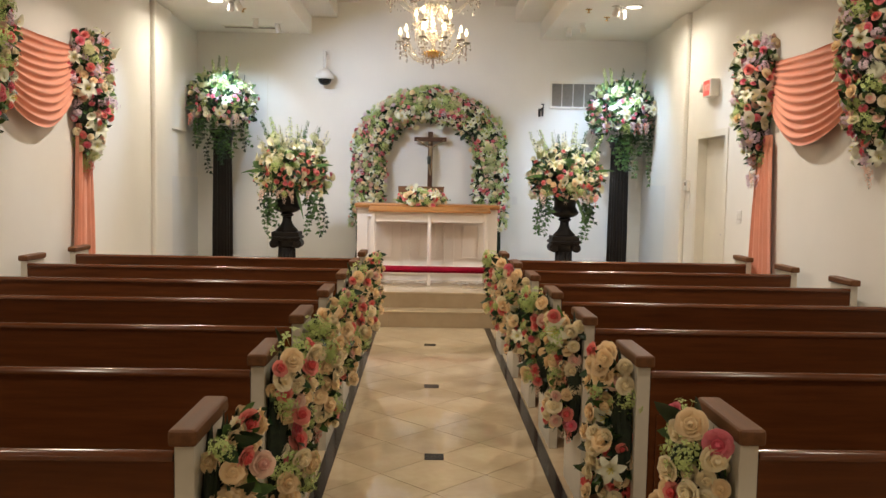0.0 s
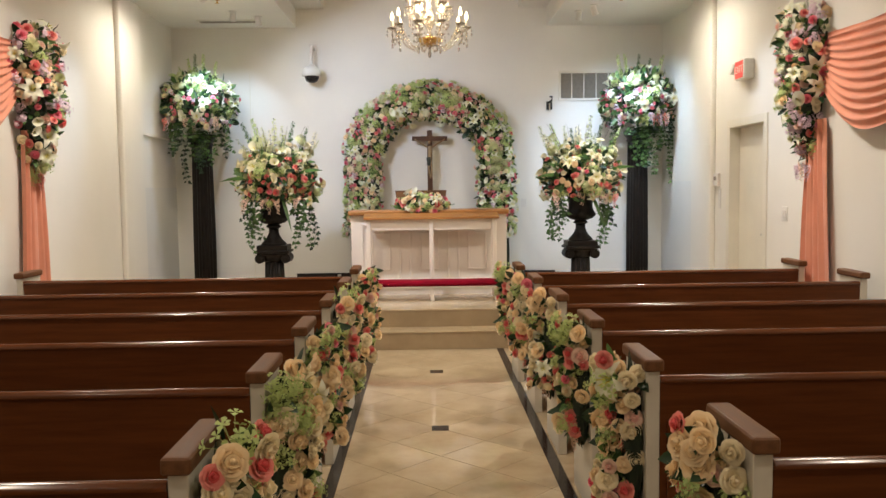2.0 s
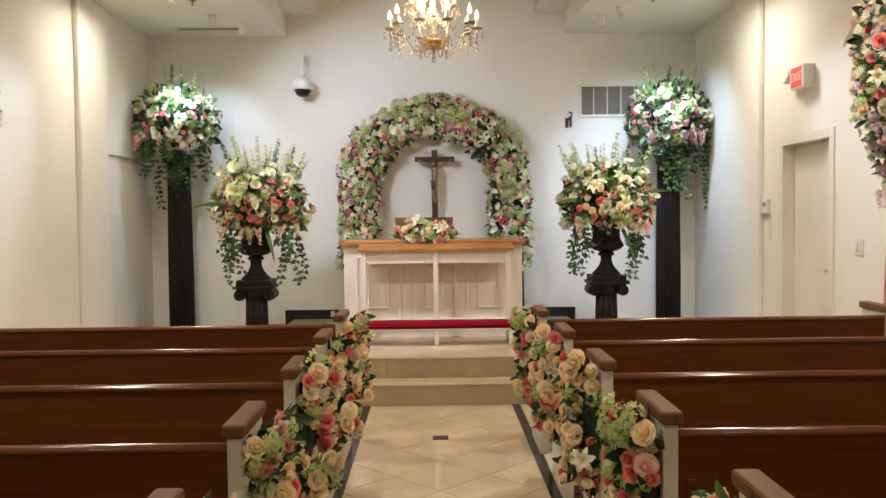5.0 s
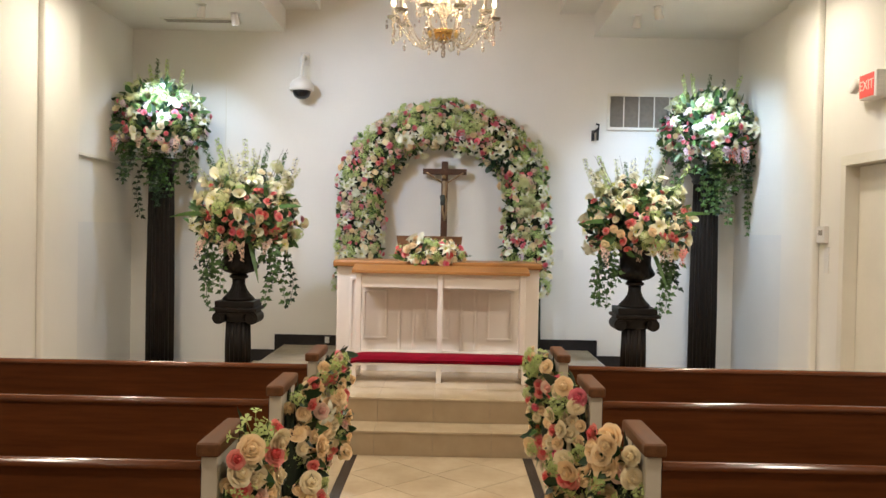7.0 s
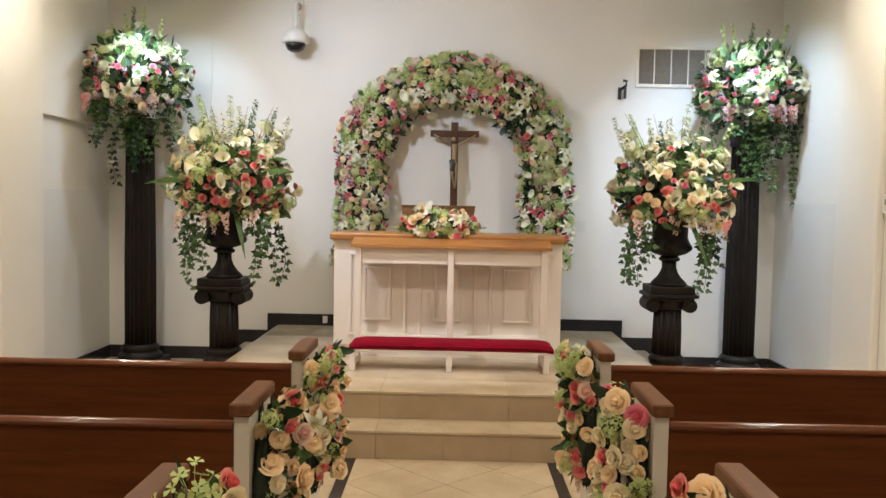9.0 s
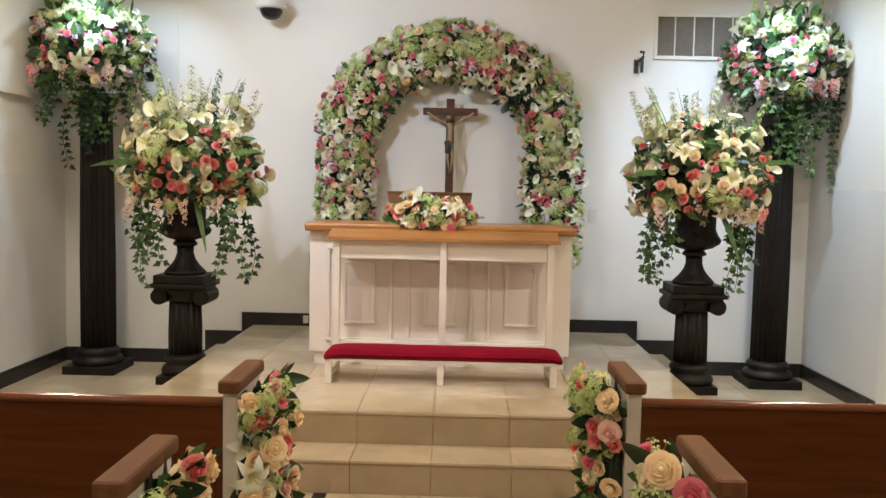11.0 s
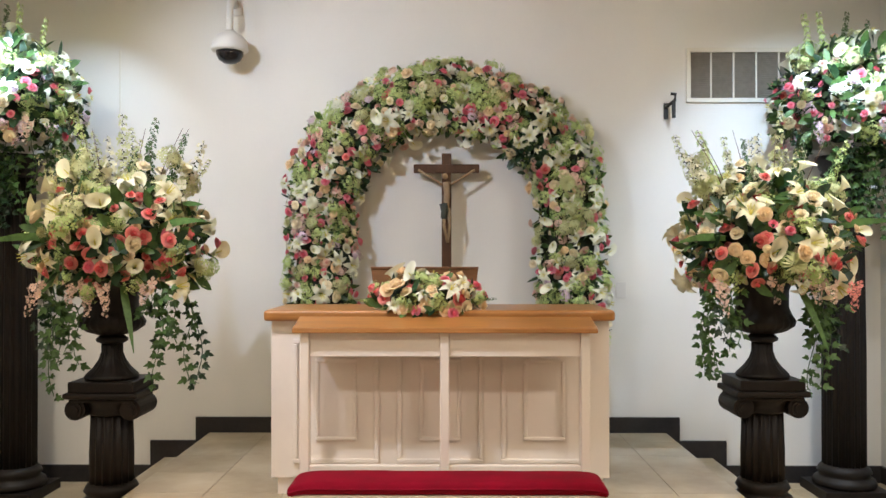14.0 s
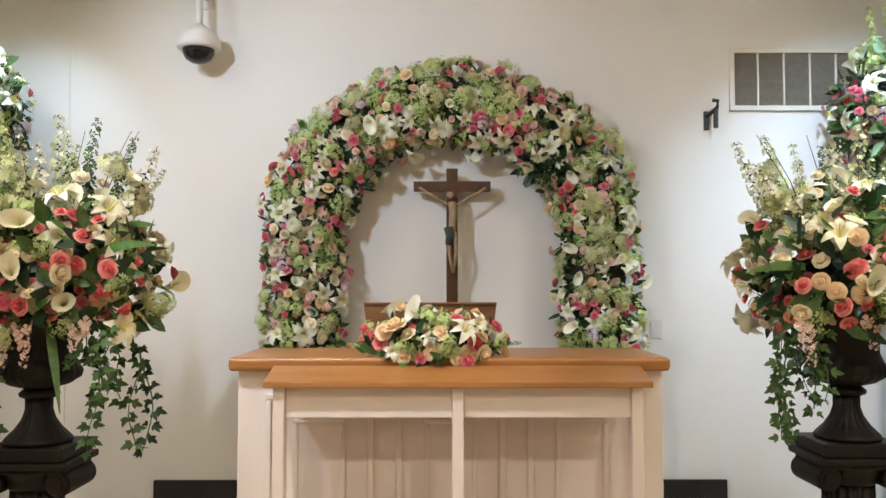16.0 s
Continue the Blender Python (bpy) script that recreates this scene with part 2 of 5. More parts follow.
def tube(points, radius, sides=8, bm=None, taper=1.0):
    b = bm or bmesh.new()
    pts = [Vector(p) for p in points]
    rings = []
    for i, p in enumerate(pts):
        d = (pts[min(i + 1, len(pts) - 1)] - pts[max(i - 1, 0)]).normalized()
        u = d.cross(Vector((0.31, 0.2, 0.93))).normalized()
        w = d.cross(u)
        r = radius * (1 + (taper - 1) * i / max(1, len(pts) - 1))
        rings.append([b.verts.new(p + r * (math.cos(2 * math.pi * k / sides) * u + math.sin(2 * math.pi * k / sides) * w)) for k in range(sides)])
    for r0, r1 in zip(rings, rings[1:]):
        for k in range(sides):
            b.faces.new((r0[k], r0[(k + 1) % sides], r1[(k + 1) % sides], r1[k])).smooth = True
    b.faces.new(rings[0][::-1])
    b.faces.new(rings[-1])
    return b


def structure(ob, label, category=""):
    return tagged(ob, label, category, kind="structure")


# ---- large structure ----
structure(obj("floor", box(XL - 0.1, XR + 0.1, YF, YB + 0.1, -0.12, -0.006), "grout"), "cream polished marble tile floor with dark joints", "floor")
structure(obj("wall_north", box(XL - 0.15, XR + 0.15, YB, YB + 0.15, -0.05, ZC + 0.2), "wall"), "warm white painted plaster wall behind the altar", "wall")
structure(obj("wall_west", box(XL - 0.15, XL, YF, YB, -0.05, ZC + 0.2), "wall"), "warm white painted plaster side wall", "wall")
DY0, DY1, DZ = 9.17, 10.06, 2.10
bm = box(XR, XR + 0.15, YF, DY0, -0.05, ZC + 0.2)
box(XR, XR + 0.15, DY1, YB, -0.05, ZC + 0.2, bm=bm)
box(XR, XR + 0.15, DY0, DY1, DZ, ZC + 0.2, bm=bm)
structure(obj("wall_east", bm, "wall"), "warm white painted plaster side wall with a door opening", "wall")
structure(obj("wall_south", box(XL - 0.15, XR + 0.15, YF - 0.15, YF, -0.05, ZC + 0.2), "wall"), "plain plaster wall", "wall")
bm = box(XL - 0.15, XR + 0.15, YF, YB, ZC, ZC + 0.15)
SOF = ((-0.385, ZS), (-0.03, 3.78), (0.27, 3.99))
x0, xr0 = XL, XR
for (x, z) in SOF:
    box(x0, x, YF, YB, z, ZC, bm=bm)
    xm = 2 * 1.195 - x
    box(xm, xr0, YF, YB, z, ZC, bm=bm)
    x0, xr0 = x, xm
structure(obj("ceiling", bm, "ceiling"), "cream ceiling stepping up from side soffits to the middle", "ceiling")
for nm, xa, xb in (("pilaster_west", XL - 0.002, XL + 0.06), ("pilaster_east", XR - 0.06, XR + 0.002)):
    b = box(xa, xb, 10.46, 11.10, 0.0, ZS, 0.026, 4)
    structure(obj(nm, b, "wall"), "shallow plaster pilaster with rounded edges", "pilaster")
# altar platform: two steps of slabs on a core
PX0, PX1, SX0, SX1 = -0.335, 2.765, -0.645, 3.08
PY, SY = 9.78, 9.50
b = box(SX0 + 0.006, SX1 - 0.006, SY + 0.006, YB - 0.001, -0.01, STEP - 0.008)
box(PX0 + 0.006, PX1 - 0.006, PY + 0.006, YB - 0.001, STEP - 0.008, 2 * STEP - 0.008, bm=b)
platform = structure(obj("altar_platform", b, "grout"), "two-step marble-tiled altar platform", "platform")
BX0, BX1 = -0.446, 2.873
LX0, LX1 = -0.757, 3.192
# black stone baseboards that climb with the steps
b = box(XL + 0.02, LX0, YB - 0.022, YB, 0, 0.115, 0.003)
box(LX1, XR - 0.02, YB - 0.022, YB, 0, 0.115, 0.003, bm=b)
box(LX0, BX0, YB - 0.022, YB, 0.001, STEP + 0.115, 0.003, bm=b)
box(BX1, LX1, YB - 0.022, YB, 0.001, STEP + 0.115, 0.003, bm=b)
box(BX0, BX1, YB - 0.022, YB, STEP, 2 * STEP + 0.105, 0.003, bm=b)
box(XL, XL + 0.02, 11.11, YB, 0, 0.115, 0.003, bm=b)
box(XR - 0.02, XR, 11.11, YB, 0, 0.115, 0.003, bm=b)
structure(obj("baseboard", b, "black"), "black stone baseboard climbing with the steps", "baseboard")
b = box(XL, XL + 0.015, YF, 10.45, 0, 0.115, 0.003)
box(XR - 0.015, XR, YF, DY0 - 0.07, 0, 0.115, 0.003, bm=b)
box(XR - 0.015, XR, DY1 + 0.07, 10.45, 0, 0.115, 0.003, bm=b)
structure(obj("baseboard", b, "black"), "black stone baseboard along the side walls", "baseboard")
# black stone border stripes in the floor
for xa in (0.675, 1.865):
    structure(obj("floor_border", box(xa, xa + 0.062, YF, SY, -0.02, 0.0), "black"), "black marble border strip beside the aisle", "floor border")
# door on the east wall
door = structure(thing("door_1", (XR, 0, 0)), "cream painted flush door in a shallow frame", "door")
part("door_leaf", box(0.09, 0.13, DY0 + 0.03, DY1 - 0.03, 0.005, DZ - 0.03, 0.003), "trim", door)
b = box(-0.012, 0.13, DY0 - 0.05, DY0 + 0.028, 0, DZ - 0.025, 0.004)
box(-0.012, 0.13, DY1 - 0.028, DY1 + 0.05, 0, DZ - 0.025, 0.004, bm=b)
box(-0.012, 0.13, DY0 - 0.05, DY1 + 0.05, DZ - 0.025, DZ + 0.05, 0.004, bm=b)
part("door_frame", b, "trim", door)
b = tube([(0.09, DY0 + 0.09, 1.05), (0.05, DY0 + 0.09, 1.05), (0.045, DY0 + 0.09, 1.05), (0.045, DY0 + 0.19, 1.05)], 0.011)
part("door_handle", b, "steel", door, "brushed steel lever handle")
# narrow raised ledge on the west niche wall
structure(obj("wall_ledge", box(XL, XL + 0.03, 11.11, YB, 2.145, 2.175, 0.004), "trim"), "thin painted ledge along the niche wall", "trim")
# lower part of the niche side walls up to 1.56 m, a little proud and greyer
for nm, xa, xb in (("dado_west", XL, XL + 0.006), ("dado_east", XR - 0.006, XR)):
    structure(obj(nm, box(xa, xb, 11.11, YB - 0.001, 0.117, 1.56), "dado"), "pale grey painted lower wall of the niche", "wall panel")

# ---- pews ----
def pew(side, at, outer):
    """side: -1 runs to the west from the aisle, 1 to the east."""
    root = thing("pew", at, "mahogany church pew with ivory ends and brown wooden caps", "pew", "rows of pews")
    L = outer
    end = [(0.012, 0.0), (0.46, 0.0), (0.47, 0.40), (0.44, 0.50), (0.34, 0.60), (0.305, 0.70), (0.30, 0.872), (0.012, 0.872)]
    for x in (0.0, side * L):
        part("end_panel", prism(end, "x", x - 0.024, x + 0.024, bevel=0.004), "pewend", root, "ivory painted end panel")
        part("cap", box(x - 0.035, x + 0.035, -0.01, 0.325, 0.872, 0.915, 0.013, 3), "cap", root, "brown wooden cap")
    xa, xb = sorted((side * 0.026, side * (L - 0.026)))
    part("back", prism([(0.02, 0.12), (0.045, 0.12), (0.040, 0.832), (0.015, 0.832)], "x", xa, xb), "mahogany", root)
    part("top_rail", prism([(0.004, 0.832), (0.006, 0.844), (0.014, 0.853), (0.025, 0.856), (0.036, 0.853), (0.044, 0.844), (0.046, 0.832)], "x", xa, xb, bevel=0.002), "rail", root, "glossy rounded top rail", True)
    part("seat", box(xa, xb, 0.05, 0.45, 0.415, 0.45, 0.01), "mahogany", root)
    part("seat_apron", box(xa, xb, 0.40, 0.42, 0.30, 0.415), "mahogany", root)
    x = side * 0.05
    part("stile", box(min(x, x + side * 0.035), max(x, x + side * 0.035), 0.008, 0.0195, 0.12, 0.70, 0.003), "rail", root)
    return root


# the rows close in on the aisle a little towards the altar
LEFT = [(x, 2.64 + 0.8905 * i) for i, x in enumerate((0.638, 0.638, 0.640, 0.650, 0.660, 0.665, 0.665))]
RIGHT = [(x, 2.70 + 0.90 * i) for i, x in enumerate((2.030, 2.000, 1.982, 1.972, 1.965, 1.950, 1.937))]
pl = pew(-1, (*LEFT[0], 0), 2.50)
pr = pew(1, (*RIGHT[0], 0), 2.19)
for i in range(1, 7):
    copy_thing(pl, pose(*LEFT[i], 0))
    copy_thing(pr, pose(*RIGHT[i], 0))

# ---- altar ----
AX0, AX1, AY0, AY1, AZ = 0.39, 2.105, 10.93, 11.40, 1.222
altar = thing("altar", (0, 0, 0), "white painted panelled altar with a golden oak top", "altar")
P2 = 2 * STEP
part("plinth", box(AX0 + 0.03, AX1 - 0.03, AY0 + 0.02, AY1 - 0.02, P2, P2 + 0.085), "white", altar)
part("body", box(AX0, AX1, AY0, AY1, P2 + 0.085, AZ, 0.004), "white", altar)
part("top", box(AX0 - 0.03, AX1 + 0.022, AY0 - 0.05, AY1 + 0.05, AZ, AZ + 0.055, 0.02, 4), "oak", altar, "golden oak top with a rounded edge", True)


def frame_moulding(x0, x1, z0, z1, w=0.024, h=0.016):
    b = bmesh.new()
    y = AY0
    for (a0, a1, c0, c1) in ((x0, x1, z0, z0 + w), (x0, x1, z1 - w, z1), (x0, x0 + w, z0 + w, z1 - w), (x1 - w, x1, z0 + w, z1 - w)):
        box(a0, a1, y - h, y - 0.0005, c0, c1, 0.006, 2, bm=b)
    return b


for c in (-0.527, 0, 0.527):
    m = (AX0 + AX1) / 2 + c
    part("outer_moulding", frame_moulding(m - 0.218, m + 0.218, 0.50, 1.13), "white", altar)
    part("raised_panel", box(m - 0.10, m + 0.10, AY0 - 0.008, AY0 - 0.0005, 0.620, 1.025, 0.004), "white", altar)
    part("inner_moulding", frame_moulding(m - 0.105, m + 0.105, 0.615, 1.03, 0.02, 0.014), "white", altar)

# ---- kneeling bench in front of the altar ----
kn = thing("kneeling_bench", (0, 0, 0), "white kneeling bench with an oak armrest and a crimson velvet cushion", "kneeler")
KX = (0.60, 1.272, 1.945)
part("armrest", prism([(10.655, 1.182), (10.658, 1.206), (10.868, 1.248), (10.868, 1.224)], "x", 0.545, 2.0, bevel=0.005), "oak", kn, "sloping golden oak armrest")
for x in KX:
    part("upright", box(x - 0.022, x + 0.022, 10.68, 10.75, P2, 1.188, 0.006), "white", kn)
    part("front_leg", box(x - 0.02, x + 0.02, 10.385, 10.435, P2, 0.475, 0.006), "white", kn)
    part("foot_rail", box(x - 0.018, x + 0.018, 10.435, 10.68, P2 + 0.03, P2 + 0.075, 0.004), "white", kn)
for xa, xb in ((KX[0] + 0.022, KX[1] - 0.022), (KX[1] + 0.022, KX[2] - 0.022)):
    part("apron", box(xa, xb, 10.70, 10.73, 1.066, 1.188, 0.004), "white", kn)
    part("lower_rail", box(xa, xb, 10.695, 10.735, 0.50, 0.545, 0.004), "white", kn)
part("bench_board", box(0.585, 1.98, 10.38, 10.66, 0.475, 0.492, 0.004), "white", kn)
b = box(0.572, 2.0, 10.365, 10.615, 0.4925, 0.550)
bmesh.ops.subdivide_edges(b, edges=[e for e in b.edges if abs(e.verts[0].co.x - e.verts[1].co.x) > 0.5], cuts=24)
bmesh.ops.bevel(b, geom=[e for e in b.edges if len(e.link_faces) == 2 and e.calc_face_angle() > 0.5], offset=0.03, segments=4, profile=0.5, affect="EDGES")
for v_ in b.verts:
    k_ = max(0.0, abs(v_.co.x - 1.286) - 0.60) / 0.114
    if v_.co.z > 0.5:
        v_.co.z -= 0.022 * k_ * k_
    v_.co.z += 0.004 * noise.noise(Vector((v_.co.x * 5, v_.co.y * 6, 1))) if v_.co.z > 0.52 else 0
part("cushion", b, "velvet", kn, "crimson velvet cushion", True)

# ---- tall dark columns ----
def column(at):
    root = thing("tall_column", at, "tall fluted dark brown column on a square base", "column", "tall flower columns")
    part("plinth", box(-0.205, 0.205, -0.205, 0.205, 0, 0.065, 0.006), "column", root)
    part("base_moulding", lathe([(0.185, 0.065), (0.196, 0.085), (0.186, 0.11), (0.16, 0.125), (0.155, 0.14), (0.168, 0.155), (0.156, 0.18), (0.136, 0.20)], 32), "column", root, smooth=True)
    part("shaft", lathe([(0.135, 0.20, 1), (0.135, 0.9, 1), (0.128, 1.5, 1), (0.12, 2.05, 1)], 160, flutes=20, depth=0.10), "column", root, "fluted shaft")
    part("capital", lathe([(0.12, 2.05), (0.14, 2.08), (0.13, 2.10), (0.17, 2.16), (0.17, 2.20)], 32), "column", root)
    return root


COLS = ((-1.515, 12.09), (3.865, 12.16))
c0 = column((*COLS[0], 0))
copy_thing(c0, pose(*COLS[1], 0))


# ---- short pedestals and urns ----
def pedestal(at):
    root = thing("pedestal", at, "short fluted dark brown pedestal with scrolled capital", "pedestal", "urn pedestals")
    part("plinth", box(-0.15, 0.15, -0.165, 0.165, 0, 0.055, 0.005), "column", root)
    part("base_moulding", lathe([(0.15, 0.055), (0.16, 0.08), (0.15, 0.105), (0.128, 0.12), (0.125, 0.135), (0.14, 0.155), (0.128, 0.18), (0.11, 0.195)], 32), "column", root, smooth=True)
    part("shaft", lathe([(0.112, 0.19, 1), (0.112, 0.35, 1), (0.105, 0.56, 1)], 128, flutes=16, depth=0.12), "column", root, "fluted shaft")
    part("capital", lathe([(0.105, 0.55), (0.125, 0.565), (0.115, 0.58), (0.14, 0.625), (0.15, 0.64)], 32), "column", root)
    for sx in (-1, 1):
        b = bmesh.new()
        for k in range(3):
            r = 0.054 - 0.015 * k
            bmesh.ops.create_cone(b, cap_ends=True, segments=20, radius1=r, radius2=r, depth=0.25 + 0.018 * k,
                                  matrix=Matrix.Translation((sx * 0.142, 0, 0.588)) @ Matrix.Rotation(radians(90), 4, "X"))
        part("scroll", b, "column", root, "carved scroll")
    b = box(-0.17, 0.17, -0.14, 0.14, 0.626, 0.648, 0.008)
    part("scroll_band", b, "column", root)
    part("slab", box(-0.19, 0.19, -0.17, 0.17, 0.648, 0.678, 0.010), "column", root)
    part("top_slab", box(-0.168, 0.168, -0.155, 0.155, 0.678, 0.735, 0.007), "column", root)
    return root


URNS = ((-0.488, 11.10), (2.97, 11.18))
p0 = pedestal((*URNS[0], STEP))
copy_thing(p0, pose(*URNS[1], STEP))
u0 = thing("urn", (*URNS[0], STEP + 0.735), "dark brown footed garden urn holding a flower arrangement", "urn", "flower urns")
part("foot", lathe([(0.132, 0), (0.138, 0.012), (0.13, 0.025), (0.095, 0.06, 1), (0.068, 0.10, 1), (0.055, 0.14, 1), (0.055, 0.185, 1)], 96, flutes=24, depth=0.05), "column", u0)
part("knop", lathe([(0.055, 0.185), (0.078, 0.195), (0.082, 0.208), (0.07, 0.22), (0.06, 0.228)], 32), "column", u0, smooth=True)
part("bowl", lathe([(0.06, 0.228), (0.12, 0.245, 1), (0.165, 0.275, 1), (0.172, 0.30, 1), (0.15, 0.335), (0.135, 0.37), (0.135, 0.46), (0.15, 0.50), (0.175, 0.52), (0.175, 0.535)], 96, flutes=24, depth=0.04), "column", u0)
copy_thing(u0, pose(*URNS[1], STEP + 0.735))

# ---- wall fittings ----
v = thing("wall_vent", (2.925, YB, 2.605), "cream framed return-air vent grille with grey mesh", "vent")
VW, VH = 0.80, 0.375
b = box(0, VW, -0.018, 0, 0, 0.03, 0.003)
box(0, VW, -0.018, 0, VH - 0.03, VH, 0.003, bm=b)
box(0, 0.03, -0.018, 0, 0.03, VH - 0.03, 0.003, bm=b)
box(VW - 0.03, VW, -0.018, 0, 0.03, VH - 0.03, 0.003, bm=b)
part("frame", b, "trim", v)
part("mesh_panel", box(0.03, VW - 0.03, -0.004, -0.001, 0.03, VH - 0.03), "ventgrey", v, "grey filter mesh")
for i in range(1, 5):
    x = 0.014 + 0.155 * i
    part("divider", box(x - 0.005, x + 0.005, -0.016, -0.004, 0.03, VH - 0.03), "trim", v)
for i in range(24):
    z = 0.036 + i * 0.0131
    part("slat", prism([(-0.012, z), (-0.004, z + 0.006), (-0.004, z + 0.0075), (-0.012, z + 0.0015)], "x", 0.031, VW - 0.031), "ventgrey", v)

dc = thing("dome_camera", (-0.178, YB, 2.93), "white dome security camera on a curved wall arm", "security camera")
part("arm", tube([(0, -0.005, 0.30), (0, -0.06, 0.315), (0, -0.11, 0.30), (0, -0.14, 0.26), (0, -0.145, 0.17), (0, -0.145, 0.10)], 0.02, 12), "plastic", dc, smooth=True)
part("wall_plate", box(-0.04, 0.04, -0.012, 0, 0.24, 0.36, 0.005), "plastic", dc)
part("housing", lathe([(0.03, 0.115), (0.045, 0.10), (0.075, 0.085), (0.098, 0.055), (0.106, 0.02), (0.107, 0.0), (0.10, -0.008)], 28, at=(0, -0.145, 0)), "plastic", dc, smooth=True)
part("dome", lathe([(0.08, -0.008), (0.077, -0.03), (0.062, -0.058), (0.035, -0.075), (0.01, -0.08)], 24, at=(0, -0.145, 0)), "smoke", dc, "smoked dark dome", True)

dc.scale = (1.15, 1.15, 1.15)

wb = thing("wall_bracket", (2.80, YB, 2.51), "small black metal wall bracket", "bracket")
part("plate", box(-0.03, 0.0, -0.012, 0, -0.02, 0.09, 0.003), "blackplastic", wb)
part("arm", tube([(-0.015, -0.01, 0.06), (0.0, -0.05, 0.075), (0.03, -0.07, 0.10), (0.035, -0.07, 0.14), (0.005, -0.06, 0.145)], 0.012, 8), "blackplastic", wb)
part("leg", box(0.012, 0.035, -0.075, -0.05, -0.02, 0.10, 0.004), "blackplastic", wb)

tagged(obj("cable_raceway", box(-0.984, -0.974, YB - 0.008, YB, 0.2, 2.97, 0.002), "trim"), "thin painted cable cover on the wall", "cable cover")
tagged(obj("wall_outlet", box(0.075, 0.12, YB - 0.034, YB - 0.022, 0.365, 0.43, 0.004), "plastic"), "white wall outlet on the baseboard", "outlet")
tagged(obj("wall_outlet", box(2.44, 2.51, YB - 0.006, YB, 1.26, 1.37, 0.002), "plastic"), "white blank cover plate on the wall", "outlet")
th = thing("thermostat", (XR, 10.375, 1.50), "white plastic thermostat on the wall", "thermostat")
part("case", box(-0.035, 0, -0.07, 0.07, 0, 0.13, 0.006), "plastic", th)
part("display", box(-0.037, -0.0352, -0.035, 0.035, 0.06, 0.10), "ventgrey", th, "grey display")
tagged(obj("wall_plate", box(XR - 0.01, XR, 10.285, 10.355, 1.27, 1.47, 0.003), "plastic"), "white blank plate below the thermostat", "wall plate")
sw = thing("light_switch", (XR, 8.745, 1.20), "white double light switch plate", "light switch")
part("plate", box(-0.008, 0, -0.06, 0.06, 0, 0.12, 0.003), "plastic", sw)
for y in (-0.025, 0.025):
    part("rocker", box(-0.013, -0.008, y - 0.015, y + 0.015, 0.03, 0.09, 0.002), "plastic", sw)

# ---- flowers ----
def petal_mat(name, base, alt, rough=0.6):
    return mat(name, base, rough, vary=0.06, scale=38, fine=220, bump=0.05, alt=alt, obj=0.08, trans=0.18, spec=0.3)


M.update({
    "peach": petal_mat("peach_petal", (0.95, 0.79, 0.53), (0.95, 0.71, 0.43)),
    "peachheart": petal_mat("peach_heart", (0.95, 0.73, 0.44), (0.95, 0.78, 0.52)),
    "cream": petal_mat("cream_petal", (0.94, 0.87, 0.68), (0.92, 0.80, 0.54)),
    "creamheart": petal_mat("cream_heart", (0.93, 0.80, 0.54), (0.93, 0.84, 0.62)),
    "pinkheart": petal_mat("pink_heart", (0.74, 0.10, 0.18), (0.80, 0.20, 0.25)),
    "salmonheart": petal_mat("salmon_heart", (0.76, 0.10, 0.12), (0.82, 0.20, 0.18)),
    "blushheart": petal_mat("blush_heart", (0.84, 0.46, 0.40), (0.86, 0.56, 0.47)),
    "pink": petal_mat("hot_pink_petal", (0.80, 0.17, 0.25), (0.87, 0.36, 0.40)),
    "salmon": petal_mat("salmon_petal", (0.84, 0.21, 0.20), (0.90, 0.46, 0.38)),
    "blush": petal_mat("blush_petal", (0.84, 0.56, 0.46), (0.86, 0.70, 0.58)),
    "lilywhite": petal_mat("white_petal", (0.86, 0.85, 0.76), (0.78, 0.80, 0.58)),
    "lilycream": petal_mat("ivory_petal", (0.86, 0.82, 0.64), (0.80, 0.75, 0.46)),
    "lime": petal_mat("lime_green_floret", (0.45, 0.58, 0.18), (0.62, 0.71, 0.34)),
    "palegreen": petal_mat("pale_green_floret", (0.52, 0.56, 0.25), (0.68, 0.66, 0.40)),
    "lilac": petal_mat("lilac_floret", (0.70, 0.50, 0.62), (0.80, 0.68, 0.74)),
    "pistil": petal_mat("yellow_pistil", (0.75, 0.62, 0.12), (0.6, 0.6, 0.15)),
    "leaf": mat("green_leaf", (0.095, 0.19, 0.05), 0.45, vary=0.25, scale=30, fine=160, bump=0.1, island=0.35, trans=0.2),
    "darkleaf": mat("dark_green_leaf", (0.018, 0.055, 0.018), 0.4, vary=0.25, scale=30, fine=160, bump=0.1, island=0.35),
    "stem": mat("brown_green_stem", (0.075, 0.085, 0.03), 0.6, vary=0.2, scale=30, fine=120, bump=0.1),
    "twig": mat("reddish_twig", (0.12, 0.05, 0.03), 0.6, vary=0.2, scale=30, fine=120, bump=0.1),
})
rng = random.Random(7)


def sheet(b, fn, nu=2, nv=3, mi=0):
    """A curved petal: fn(u in -1..1, v in 0..1) gives a point."""
    g_ = [[b.verts.new(fn(-1 + 2 * i / nu, j / nv)) for i in range(nu + 1)] for j in range(nv + 1)]
    for j in range(nv):
        for i in range(nu):
            f = b.faces.new((g_[j][i], g_[j][i + 1], g_[j + 1][i + 1], g_[j + 1][i]))
            f.smooth, f.material_index = True, mi


